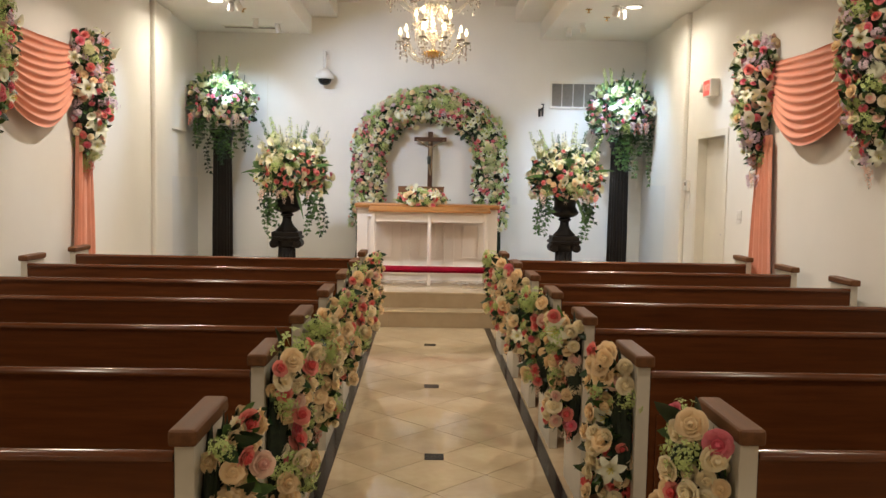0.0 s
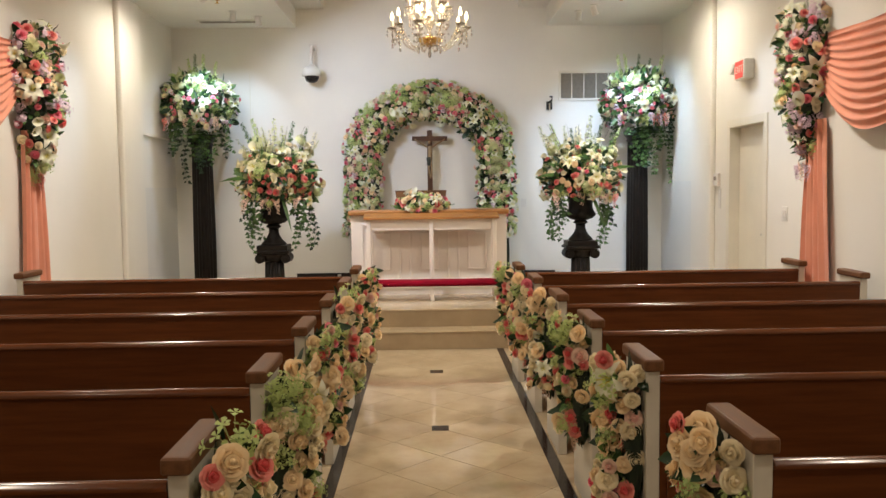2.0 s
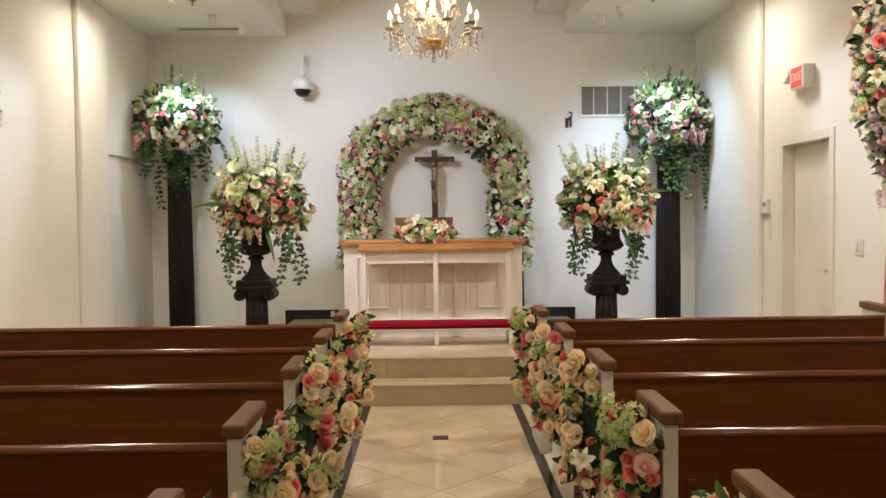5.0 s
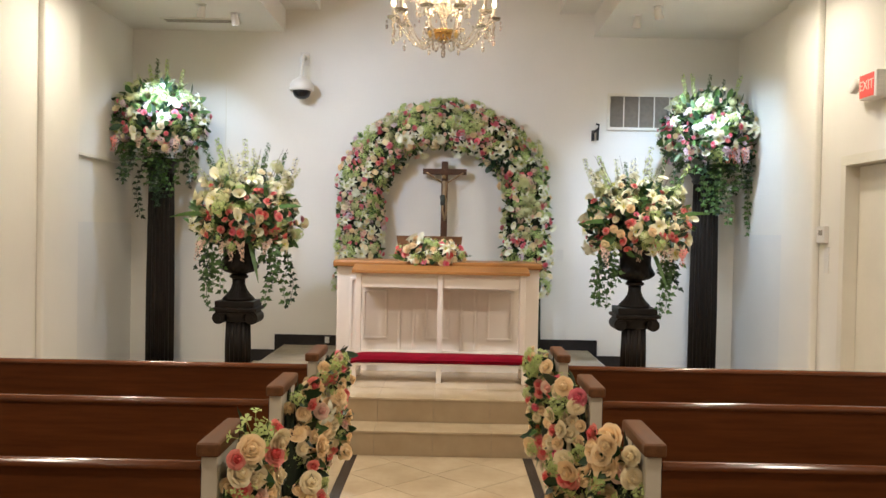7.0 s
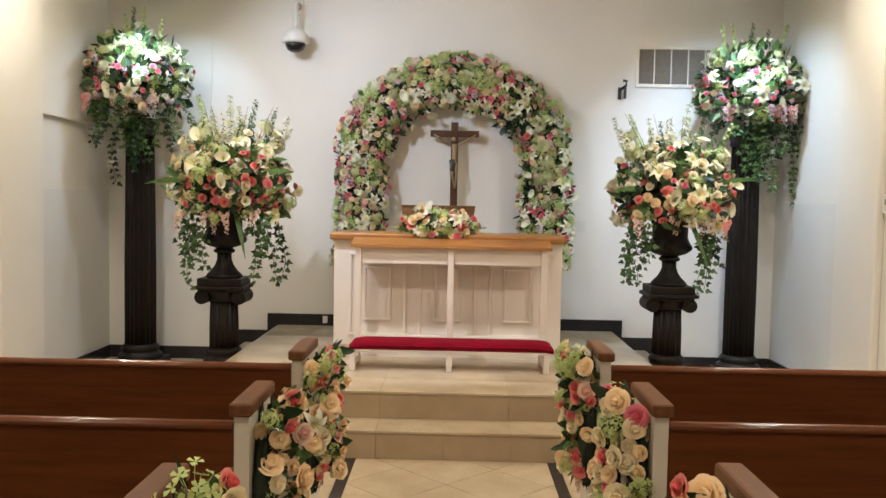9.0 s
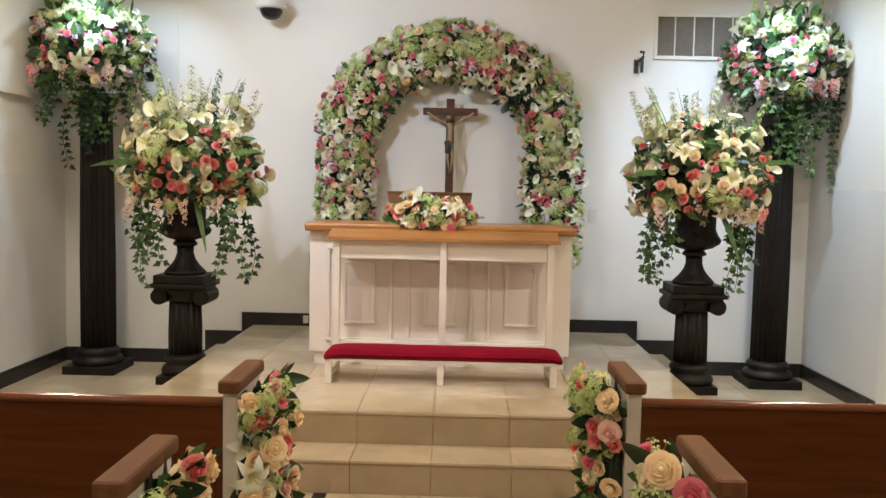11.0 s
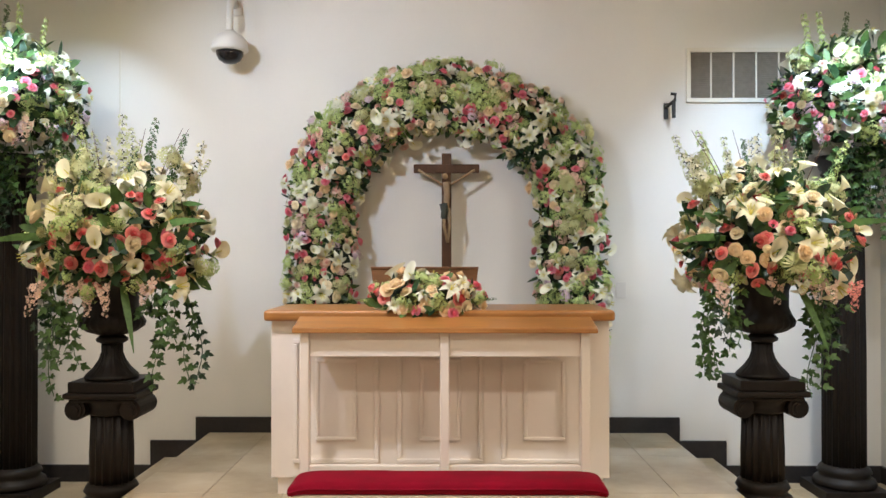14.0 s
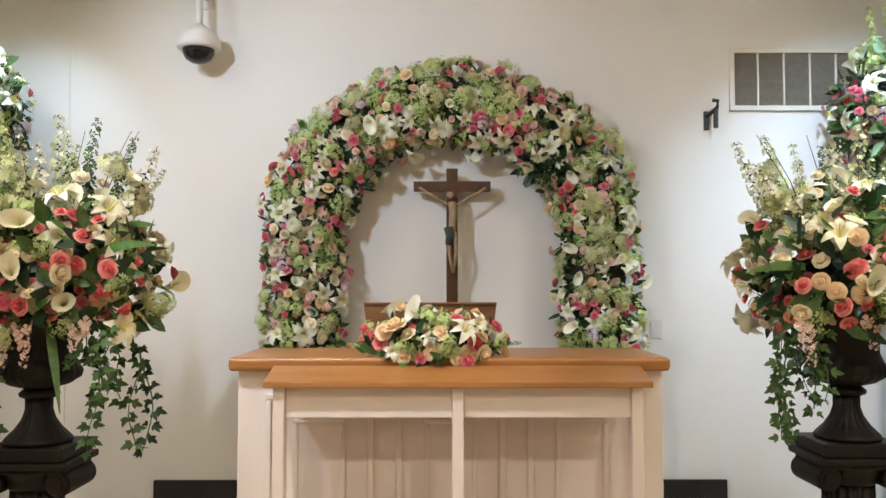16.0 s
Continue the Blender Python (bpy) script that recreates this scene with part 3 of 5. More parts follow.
def rose_mesh(name, mats, seed):
    r_ = random.Random(seed)
    b = bmesh.new()
    for k, (n, rad, hgt, open_, wid) in enumerate(((3, 0.08, 0.90, -0.06, 0.17), (3, 0.17, 0.90, -0.02, 0.26), (4, 0.30, 0.86, 0.04, 0.36), (5, 0.46, 0.78, 0.14, 0.46), (6, 0.64, 0.64, 0.26, 0.54), (7, 0.80, 0.44, 0.38, 0.54))):
        for i in range(n):
            a = 2 * math.pi * (i + 0.5 * (k % 2)) / n + r_.uniform(-0.15, 0.15)
            ca, sa = math.cos(a), math.sin(a)
            hj = hgt * r_.uniform(0.9, 1.1)

            def fn(u, v, ca=ca, sa=sa, rad=rad, hj=hj, open_=open_, wid=wid):
                rr = rad * (0.25 + 0.75 * v ** 0.7) + open_ * max(0, v - 0.6) * 0.9 - 0.10 * u * u * rad
                zz = hj * (v ** 0.8) - (0.28 * open_ * max(0, v - 0.7) / 0.3) - 0.10 * u * u * v
                w = wid * u * (0.35 + 0.75 * math.sin(math.pi * min(1, 0.15 + 0.75 * v)))
                return (ca * rr - sa * w, sa * rr + ca * w, zz) if v > 0 else (0, 0, 0)
            sheet(b, fn, 4 if k > 2 else 2, 4, 1 if k < 3 else 0)
    n0_ = len(b.faces)
    lathe([(0.06, 0.3), (0.17, 0.5), (0.19, 0.72), (0.12, 0.88), (0.03, 0.93)], 7, bm=b)
    lathe([(0.20, 0.3), (0.36, 0.45), (0.40, 0.60), (0.31, 0.66)], 9, bm=b)
    b.faces.ensure_lookup_table()
    for f in b.faces[n0_:]:
        f.material_index = 1
    bmesh.ops.remove_doubles(b, verts=b.verts[:], dist=1e-5)
    me = bpy.data.meshes.new(name)
    b.to_mesh(me)
    b.free()
    for m in (mats, mats + "heart"):
        me.materials.append(M[m])
    return me


def lily_mesh(name, mats, seed, droop=0.35):
    r_ = random.Random(seed)
    b = bmesh.new()
    for i in range(6):
        a = math.pi * i / 3 + r_.uniform(-0.1, 0.1)
        ca, sa = math.cos(a), math.sin(a)
        wid = 0.24 if i % 2 else 0.30

        def fn(u, v, ca=ca, sa=sa, wid=wid):
            w = wid * u * math.sin(math.pi * (0.06 + 0.92 * v)) ** 0.75
            rr = 0.06 + 1.0 * v ** 1.25
            zz = 0.62 * math.sin(min(1.0, v * 1.15) * math.pi * 0.62) - droop * v ** 3 + 0.10 * abs(u) * math.sin(math.pi * v)
            return (ca * rr - sa * w, sa * rr + ca * w, zz) if v > 0 else (0, 0, 0)
        sheet(b, fn, 2, 5)
        sheet(b, lambda u, v, ca=ca, sa=sa: (ca * 0.26 * v - sa * 0.03 * u, sa * 0.26 * v + ca * 0.03 * u, 0.85 * v) if v > 0 else (0, 0, 0), 1, 3, 1)
    bmesh.ops.remove_doubles(b, verts=b.verts[:], dist=1e-5)
    me = bpy.data.meshes.new(name)
    b.to_mesh(me)
    b.free()
    for m in (mats, "pistil"):
        me.materials.append(M[m])
    return me


def calla_mesh(name, mats):
    b = bmesh.new()

    def fn(u, v):
        a = u * math.pi * 1.02
        rr = 0.08 + 0.42 * v ** 1.6 * (1 + 0.35 * math.cos(a))
        return (rr * math.cos(a) + 0.25 * v ** 2 * math.cos(a), rr * math.sin(a), 1.15 * v + 0.35 * v * v * math.cos(a) - 0.18 * v ** 4)
    sheet(b, fn, 12, 5)
    q = len(b.faces)
    tube([(0, 0, 0.2), (0.02, 0, 0.6), (0.03, 0, 0.95)], 0.055, 6, bm=b, taper=0.6)
    b.faces.ensure_lookup_table()
    for f in b.faces[q:]:
        f.material_index = 1
    me = bpy.data.meshes.new(name)
    b.to_mesh(me)
    b.free()
    for m in (mats, "pistil"):
        me.materials.append(M[m])
    return me


def cluster_mesh(name, mats, n, seed, pet=4, size=0.26, reach=1.15):
    """A domed head of small florets."""
    r_ = random.Random(seed)
    b = bmesh.new()
    for k in range(n):
        ph, th = math.acos(1 - 1.05 * (k + 0.5) / n), k * 2.39996
        d = Vector((math.sin(ph) * math.cos(th), math.sin(ph) * math.sin(th), math.cos(ph)))
        d += Vector((r_.uniform(-0.1, 0.1), r_.uniform(-0.1, 0.1), r_.uniform(-0.1, 0.1)))
        q = d.normalized().to_track_quat("Z", "Y")
        c = Vector((d.x * 1.05, d.y * 1.05, d.z * 0.62)) * r_.uniform(0.45, reach)
        tw = r_.uniform(0, 6.28)
        b.faces.new([b.verts.new(p) for p in ((0, 0, 0), c, c + q @ Vector((0.03, 0, -0.02)))])
        for i in range(pet):
            a = tw + 2 * math.pi * i / pet
            s_ = size * r_.uniform(0.85, 1.15)
            pts = [(0, 0, 0), (s_ * math.cos(a - 0.5) * 0.8, s_ * math.sin(a - 0.5) * 0.8, 0.06), (s_ * math.cos(a), s_ * math.sin(a), 0.02), (s_ * math.cos(a + 0.5) * 0.8, s_ * math.sin(a + 0.5) * 0.8, 0.06)]
            b.faces.new([b.verts.new(c + q @ Vector(p)) for p in pts]).smooth = True
    bmesh.ops.remove_doubles(b, verts=b.verts[:], dist=1e-5)
    me = bpy.data.meshes.new(name)
    b.to_mesh(me)
    b.free()
    me.materials.append(M[mats])
    return me


def mum_mesh(name, mats, n=64):
    b = bmesh.new()
    for k in range(n):
        ph, th = math.acos(1 - 1.0 * (k + 0.5) / n), k * 2.39996
        d = Vector((math.sin(ph) * math.cos(th), math.sin(ph) * math.sin(th), math.cos(ph)))
        s = d.cross(Vector((0, 0, 1.01))).normalized() * 0.085
        up = d.cross(s).normalized() * 0.03
        b.faces.new([b.verts.new(p) for p in (Vector((0, 0, 0)), d * 0.7 - s + up, d * 1.0 + up * 0.5, d * 0.7 + s + up)]).smooth = True
    bmesh.ops.remove_doubles(b, verts=b.verts[:], dist=1e-5)
    me = bpy.data.meshes.new(name)
    b.to_mesh(me)
    b.free()
    me.materials.append(M[mats])
    return me


def raceme_mesh(name, mats, n, seed, length=3.0, size=0.36, loose=0.8, bare=0.0):
    """A long head of florets along a stem, thinning to its tip, along +z."""
    r_ = random.Random(seed)
    b = bmesh.new()
    bend = (r_.uniform(-0.25, 0.25), r_.uniform(-0.2, 0.2))

    def axis(t):
        return Vector((bend[0] * math.sin(2.5 * t), bend[1] * math.sin(2 * t), length * t))
    for k in range(n):
        t = bare + (1 - bare) * (k + 0.5) / n
        th = k * 2.39996 + r_.uniform(-0.4, 0.4)
        s_ = size * (1 - 0.70 * t) * r_.uniform(0.6, 1.25)
        c = axis(t) + Vector((math.cos(th) * s_ * loose, math.sin(th) * s_ * loose, r_.uniform(-0.05, 0.1)))
        f = b.faces.new([b.verts.new(p) for p in (axis(t), axis(bare + (1 - bare) * (k + 1.5) / n), c)])
        f.material_index = 1
        q = Vector((math.cos(th), math.sin(th), r_.uniform(0.1, 0.8))).to_track_quat("Z", "Y")
        for i in range(4):
            a = 2 * math.pi * i / 4 + th
            pts = [(0, 0, 0), (s_ * math.cos(a - 0.6) * 0.8, s_ * math.sin(a - 0.6) * 0.8, 0.10), (s_ * math.cos(a), s_ * math.sin(a), 0.06), (s_ * math.cos(a + 0.6) * 0.8, s_ * math.sin(a + 0.6) * 0.8, 0.10)]
            b.faces.new([b.verts.new(c + q @ Vector(p)) for p in pts]).smooth = True
    if bare:
        b.faces.new([b.verts.new(p) for p in ((0, 0, 0), axis(bare + (1 - bare) * 0.5 / n), (0.05, 0, 0))]).material_index = 1
    bmesh.ops.remove_doubles(b, verts=b.verts[:], dist=1e-5)
    me = bpy.data.meshes.new(name)
    b.to_mesh(me)
    b.free()
    for m in (mats, "stem"):
        me.materials.append(M[m])
    return me


ROSE = {c: [rose_mesh("rose_" + c, c, 10 * i + k) for k in (1, 2)] for i, c in enumerate(("peach", "cream", "pink", "salmon", "blush"))}
LILY = [lily_mesh("lily", "lilywhite", 1), lily_mesh("lily", "lilywhite", 2, 0.5)]
LILYC = [lily_mesh("lily_ivory", "lilycream", 3), lily_mesh("lily_ivory", "lilycream", 4, 0.2)]
CALLA = [calla_mesh("calla", "lilywhite")]
CALLAC = [calla_mesh("calla_ivory", "lilycream")]
HYD = [cluster_mesh("hydrangea", "lime", 46, 5, 4, 0.25, 1.4), cluster_mesh("hydrangea", "lime", 42, 6, 4, 0.27, 1.5), cluster_mesh("hydrangea", "lime", 36, 26, 4, 0.30, 1.55)]
HYDP = [cluster_mesh("hydrangea_pale", "palegreen", 40, 8, 4, 0.32)]
FILL = [cluster_mesh("filler_blossom", "lilac", 22, 9, 5, 0.30)]
BLUSHF = [cluster_mesh("blush_filler", "blush", 20, 12, 5, 0.36)]
MUM = [mum_mesh("chrysanthemum", "lilywhite"), mum_mesh("chrysanthemum_pale", "palegreen")]
WIST = [raceme_mesh("wisteria", "blush", 26, 3, 2.6, 0.36, 1.1), raceme_mesh("wisteria", "salmon", 22, 4, 2.2, 0.36, 1.1), raceme_mesh("wisteria", "blush", 18, 14, 1.7, 0.40, 1.2)]
WISTL = [raceme_mesh("wisteria_lilac", "lilac", 26, 5, 2.4, 0.36, 1.1)]
SPIKE = [raceme_mesh("spike", "palegreen", 40, 6, 5.0, 0.40, 1.0), raceme_mesh("spike", "lilycream", 32, 7, 4.4, 0.42, 1.1), raceme_mesh("spike", "palegreen", 30, 17, 4.6, 0.34, 1.2)]
SPIKEG = [raceme_mesh("spike_green", "lime", 46, 8, 5.4, 0.50, 0.8), raceme_mesh("spike_green", "leaf", 44, 18, 5.6, 0.44, 0.9)]
# kind: part name, meshes, radius, lift of the head over the surface, label
KIND = {
    "peach": ("rose", ROSE["peach"], 0.040, "peach silk rose"),
    "cream": ("rose", ROSE["cream"], 0.040, "cream silk rose"),
    "pink": ("rose", ROSE["pink"], 0.034, "hot pink silk rose"),
    "salmon": ("rose", ROSE["salmon"], 0.038, "salmon pink silk rose"),
    "blush": ("rose", ROSE["blush"], 0.036, "blush pink silk rose"),
    "lily": ("lily", LILY, 0.075, "white silk lily"),
    "lilyc": ("lily", LILYC, 0.085, "ivory silk lily"),
    "calla": ("calla_lily", CALLA, 0.072, "white silk calla lily"),
    "callac": ("calla_lily", CALLAC, 0.070, "ivory silk calla lily"),
    "hyd": ("hydrangea", HYD, 0.058, "lime green hydrangea head"),
    "sprig": ("green_sprig", HYD, 0.036, "lime green blossom sprig"),
    "smalllily": ("lily", LILY, 0.058, "white silk lily"),
    "hydp": ("hydrangea", HYDP, 0.062, "pale green hydrangea head"),
    "fill": ("filler_blossom", FILL, 0.045, "lilac filler blossom"),
    "blf": ("filler_blossom", BLUSHF, 0.042, "blush filler blossom"),
    "mum": ("chrysanthemum", MUM, 0.055, "pale spiky chrysanthemum"),
}


def bloom(root, kind, p, n, size=1.0, twist=None, r_=rng):
    name, meshes, rad, label = KIND[kind]
    ob = new(name, r_.choice(meshes))
    ob.parent = root
    ob["label"] = label
    q = Vector(n).normalized().to_track_quat("Z", "Y")
    s = rad * size * r_.uniform(0.85, 1.15)
    ob.matrix_basis = Matrix.Translation(p) @ q.to_matrix().to_4x4() @ Matrix.Rotation(r_.uniform(0, 6.28) if twist is None else twist, 4, "Z") @ Matrix.Diagonal((s, s, s * r_.uniform(0.85, 1.1), 1))
    return ob


def spray(root, name, meshes, p, d, s, label, r_=rng):
    ob = new(name, r_.choice(meshes))
    ob.parent = root
    ob["label"] = label
    q = Vector(d).normalized().to_track_quat("Z", "Y")
    ob.matrix_basis = Matrix.Translation(p) @ q.to_matrix().to_4x4() @ Matrix.Rotation(r_.uniform(0, 6.28), 4, "Z") @ Matrix.Diagonal((s, s, s, 1))
    return ob


def add_leaf(b, p, d, up, length, width, lobes=0):
    d = Vector(d).normalized()
    s = d.cross(up)
    s = s.normalized() if s.length > 1e-4 else Vector((1, 0, 0))
    n = s.cross(d)
    p = Vector(p)
    if lobes:
        out = [(0, 0), (-0.55, 0.05), (-0.95, 0.42), (-0.42, 0.48), (-0.38, 0.72), (0, 1.1), (0.38, 0.72), (0.42, 0.48), (0.95, 0.42), (0.55, 0.05)]
    else:
        out = [(0, 0), (-0.75, 0.28), (-0.95, 0.52), (-0.55, 0.82), (0, 1.0), (0.55, 0.82), (0.95, 0.52), (0.75, 0.28)]
    mid = b.verts.new(p + d * length * 0.5 - n * width * 0.22)
    vs = [b.verts.new(p + d * (length * y) + s * (width * 0.5 * x) - n * (length * 0.18 * y * y)) for x, y in out]
    for i in range(len(vs)):
        b.faces.new((mid, vs[i], vs[(i + 1) % len(vs)])).smooth = True


def foliage(root, pts, count, r_, lo=0.05, hi=0.09, material="leaf", name="foliage", wid=0.45, lobes=0):
    b = bmesh.new()
    for _ in range(count):
        p, n = r_.choice(pts) if isinstance(pts, list) else pts(r_)
        j = Vector((r_.uniform(-1, 1), r_.uniform(-1, 1), r_.uniform(-1, 1)))
        d = Vector(n) * 0.75 + j * 0.75
        L = r_.uniform(lo, hi)
        add_leaf(b, Vector(p) - Vector(n) * 0.02, d, Vector(n) + j * 0.3, L, L * wid * r_.uniform(0.8, 1.2), lobes)
    return part(name, b, material, root)


def ivy(root, p, length, r_, swing=(0, 0), leaf=0.04, name="ivy_strand"):
    b = bmesh.new()
    pts = []
    n = max(4, int(length / 0.05))
    ph = r_.uniform(0, 6)
    for i in range(n + 1):
        t = i / n
        pts.append(Vector(p) + Vector((swing[0] * math.sin(t * 1.6) + 0.02 * math.sin(ph + 6 * t), swing[1] * math.sin(t * 1.6) + 0.015 * math.cos(ph + 5 * t), -length * t)))
    tube(pts, 0.0025, 4, bm=b)
    for i, q in enumerate(pts):
        for k in range(4):
            a = r_.uniform(0, 6.28)
            d = Vector((math.cos(a), math.sin(a), r_.uniform(-0.9, 0.1)))
            L = leaf * r_.uniform(0.7, 1.35)
            add_leaf(b, q + d * 0.012, d, Vector((0, -1, 0.4)), L, L * 1.0, 1)
    return part(name, b, r_.choice(("leaf", "leaf", "darkleaf")), root)


def scatter(root, sample, mix, count, r_, gap=0.80, size=1.0, tries=26, jit=0.6):
    """Heads over a surface, kept apart, of kinds drawn by weight; mix may be a function of the place."""
    done = []
    for _ in range(count):
        for _ in range(tries):
            p, n = sample(r_)
            p = Vector(p)
            kinds, weights = zip(*(mix(p) if callable(mix) else mix).items())
            k = r_.choices(kinds, weights)[0]
            rad = KIND[k][2] * size
            if all((p - q).length > gap * (rad + s) * 0.86 for q, s in done):
                done.append((p, rad))
                n = Vector(n).normalized()
                j = Vector((r_.uniform(-1, 1), r_.uniform(-1, 1), r_.uniform(-1, 1))) * jit
                bloom(root, k, p + n * r_.uniform(-0.035, 0.045), n + j, size * r_.uniform(0.72, 1.22), r_=r_)
                break


def lump(sample_xyz, seed):
    """A lumpy dark core, given by a function of angles."""
    b = bmesh.new()
    bmesh.ops.create_icosphere(b, subdivisions=4, radius=1)
    for v in b.verts:
        d = v.co.normalized()
        v.co = Vector(sample_xyz(d)) * (0.92 + 0.16 * noise.noise(d * 5 + Vector((seed, 0, 0))))
    return b


# flower arch behind the altar
AX, AYC = 1.27, 12.325
HW, ZA, BH = 0.815, 1.94, 0.65


def arch_line(s):
    """s from 0 to 1 along the arch: the point and the way outward."""
    leg, bow = ZA - 0.40, math.pi * 0.70
    total = 2 * leg + bow
    d = s * total
    if d < leg:
        return Vector((AX - HW, AYC, 0.40 + d)), Vector((-1, 0, 0))
    if d > leg + bow:
        return Vector((AX + HW, AYC, ZA - (d - leg - bow))), Vector((1, 0, 0))
    a = math.pi * (1 - (d - leg) / bow)
    return Vector((AX + HW * math.cos(a), AYC, ZA + BH * math.sin(a))), Vector((math.cos(a), 0, math.sin(a))).normalized()


arch = thing("flower_arch", (0, 0, 0), "arch of pink, peach, white and lime silk flowers behind altar", "flower arch")
b = bmesh.new()
rings = []
for i in range(61):
    c, o = arch_line(i / 60)
    ring = []
    for k in range(14):
        a = 2 * math.pi * k / 14
        w = 0.19 * (1 + 0.10 * noise.noise(Vector((i * 0.5, k * 0.8, 0))))
        w *= 0.8 if math.cos(a) < 0 and 20 < i < 40 else 1
        ring.append(b.verts.new(c + o * (w * math.cos(a)) + Vector((0, 0.075 * math.sin(a), 0))))
    rings.append(ring)
for r0, r1 in zip(rings, rings[1:]):
    for k in range(14):
        b.faces.new((r0[k], r0[(k + 1) % 14], r1[(k + 1) % 14], r1[k]))
b.faces.new(rings[0])
b.faces.new(rings[-1])
bmesh.ops.recalc_face_normals(b, faces=b.faces[:])
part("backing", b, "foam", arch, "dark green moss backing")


def arch_sample(r_):
    s = r_.uniform(0.10, 0.90)
    c, o = arch_line(s)
    a = r_.uniform(-1.5, 1.5)
    n = o * math.sin(a) + Vector((0, -math.cos(a), 0))
    inner = 0.20 if a < 0 and 0.33 < s < 0.67 else 0.195 if a < 0 else 0.24
    return c + o * (inner * math.sin(a)) + Vector((0, -0.10 * math.cos(a), 0)), n


ra = random.Random(21)
scatter(arch, arch_sample, {"hyd": 26, "sprig": 14, "hydp": 7, "blush": 13, "peach": 6, "pink": 14, "salmon": 3, "smalllily": 19, "lily": 12, "calla": 11, "cream": 11, "mum": 8, "blf": 9, "fill": 3}, 1050, ra, 0.57, 0.94)
foliage(arch, arch_sample, 900, ra, 0.045, 0.095, "leaf")
foliage(arch, arch_sample, 260, ra, 0.05, 0.10, "darkleaf", "dark_foliage")


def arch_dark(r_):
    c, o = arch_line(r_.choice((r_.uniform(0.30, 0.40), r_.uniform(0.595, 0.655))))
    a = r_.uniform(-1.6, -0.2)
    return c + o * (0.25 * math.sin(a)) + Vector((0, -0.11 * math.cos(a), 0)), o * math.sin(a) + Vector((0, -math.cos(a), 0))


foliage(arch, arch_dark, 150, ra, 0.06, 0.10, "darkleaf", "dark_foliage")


# ball arrangements
def ball(name, at, rx, ry, rz, mix, count, seed, label, top_spikes, ivies, wist, size=1.0, ivory=False, tilt=0.0, group=""):
    r_ = random.Random(seed)
    root = thing(name, at, label, "flower arrangement", group)
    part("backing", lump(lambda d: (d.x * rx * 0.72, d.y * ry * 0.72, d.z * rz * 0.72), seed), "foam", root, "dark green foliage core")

    def sample(q):
        while True:
            d = Vector((q.gauss(0, 1), q.gauss(0, 1), q.gauss(0, 1))).normalized()
            if d.z > -0.62 and d.y < 0.75:
                break
        k = q.uniform(0.80, 1.16)
        return Vector((d.x * rx * k, d.y * ry * k, d.z * rz * k)), Vector((d.x / rx, d.y / ry, d.z / rz + 0.3)).normalized()
    scatter(root, sample, mix, count, r_, 0.60, size)
    foliage(root, sample, 260, r_, 0.07, 0.14, "leaf")
    foliage(root, sample, 220, r_, 0.07, 0.14, "darkleaf", "dark_foliage")
    for (x, y, z, dx, dz, s) in top_spikes:
        m_ = SPIKEG if name == "tall_arrangement" or r_.random() < 0.25 else SPIKE
        spray(root, "flower_spike", m_, (x, y, z), (dx, r_.uniform(-0.15, 0.1), dz), s, "pale green flower spike", r_)
    for (x, y, z, L) in ivies:
        ivy(root, (x, y, z), L, r_, (r_.uniform(-0.05, 0.05), r_.uniform(-0.06, 0.02)))
    for (x, y, z) in wist:
        spray(root, "hanging_raceme", WIST if r_.random() < 0.7 or name == "urn_arrangement" else WISTL, (x, y, z), (r_.uniform(-0.2, 0.2), -0.25, -1), 0.065, "drooping pink blossom spray", r_)
    return root


def spikes(r_, n, rx, z, s, fan=0.55):
    out = []
    for i in range(n):
        u = -1 + 2 * (i + 0.5) / n + r_.uniform(-0.12, 0.12)
        out.append((u * rx * 0.75, r_.uniform(-0.05, 0.12), z * (1 - 0.25 * u * u), u * fan, 1.0, s * r_.uniform(0.8, 1.15)))
    return out


for i, (x, y) in enumerate(COLS):
    r_ = random.Random(40 + i)
    iv = [(r_.uniform(-0.3, 0.3), -0.15 - 0.15 * r_.random(), -0.24, r_.uniform(0.10, 0.36)) for _ in range(9)]
    iv += [((-1) ** k * r_.uniform(0.27, 0.36), r_.uniform(-0.2, 0), -0.2, r_.uniform(0.12, 0.4)) for k in range(4)]
    iv += [(r_.uniform(-0.13, 0.13), -0.17, -0.3, r_.uniform(0.3, 0.6)) for _ in range(8)] + [((0.30, 0.36)[i], -0.1, -0.2, (0.40, 0.75)[i])]
    ws = [(r_.uniform(-0.34, 0.34), -0.26 - 0.08 * r_.random(), -0.16) for _ in range(8)]
    ball("tall_arrangement", (x + (0.0, -0.01)[i], y - 0.06, 2.53), 0.40, 0.34, 0.36,
         lambda p: {"hydp": 20, "hyd": 16, "calla": 8, "mum": 14, "lily": 8, "blush": 5} if p.z > 0.17 else {"pink": 26, "lily": 18, "fill": 12, "mum": 8, "hyd": 8, "cream": 8, "salmon": 3} if p.z > -0.12 else {"calla": 16, "fill": 16, "lily": 16, "blush": 8, "pink": 8, "cream": 8, "hyd": 6}, 230, 60 + i,
         "round arrangement of pink and white silk flowers with trailing ivy", spikes(r_, 5, 0.28, 0.24, 0.066, 0.3), iv, ws, 0.92, group="tall column arrangements")
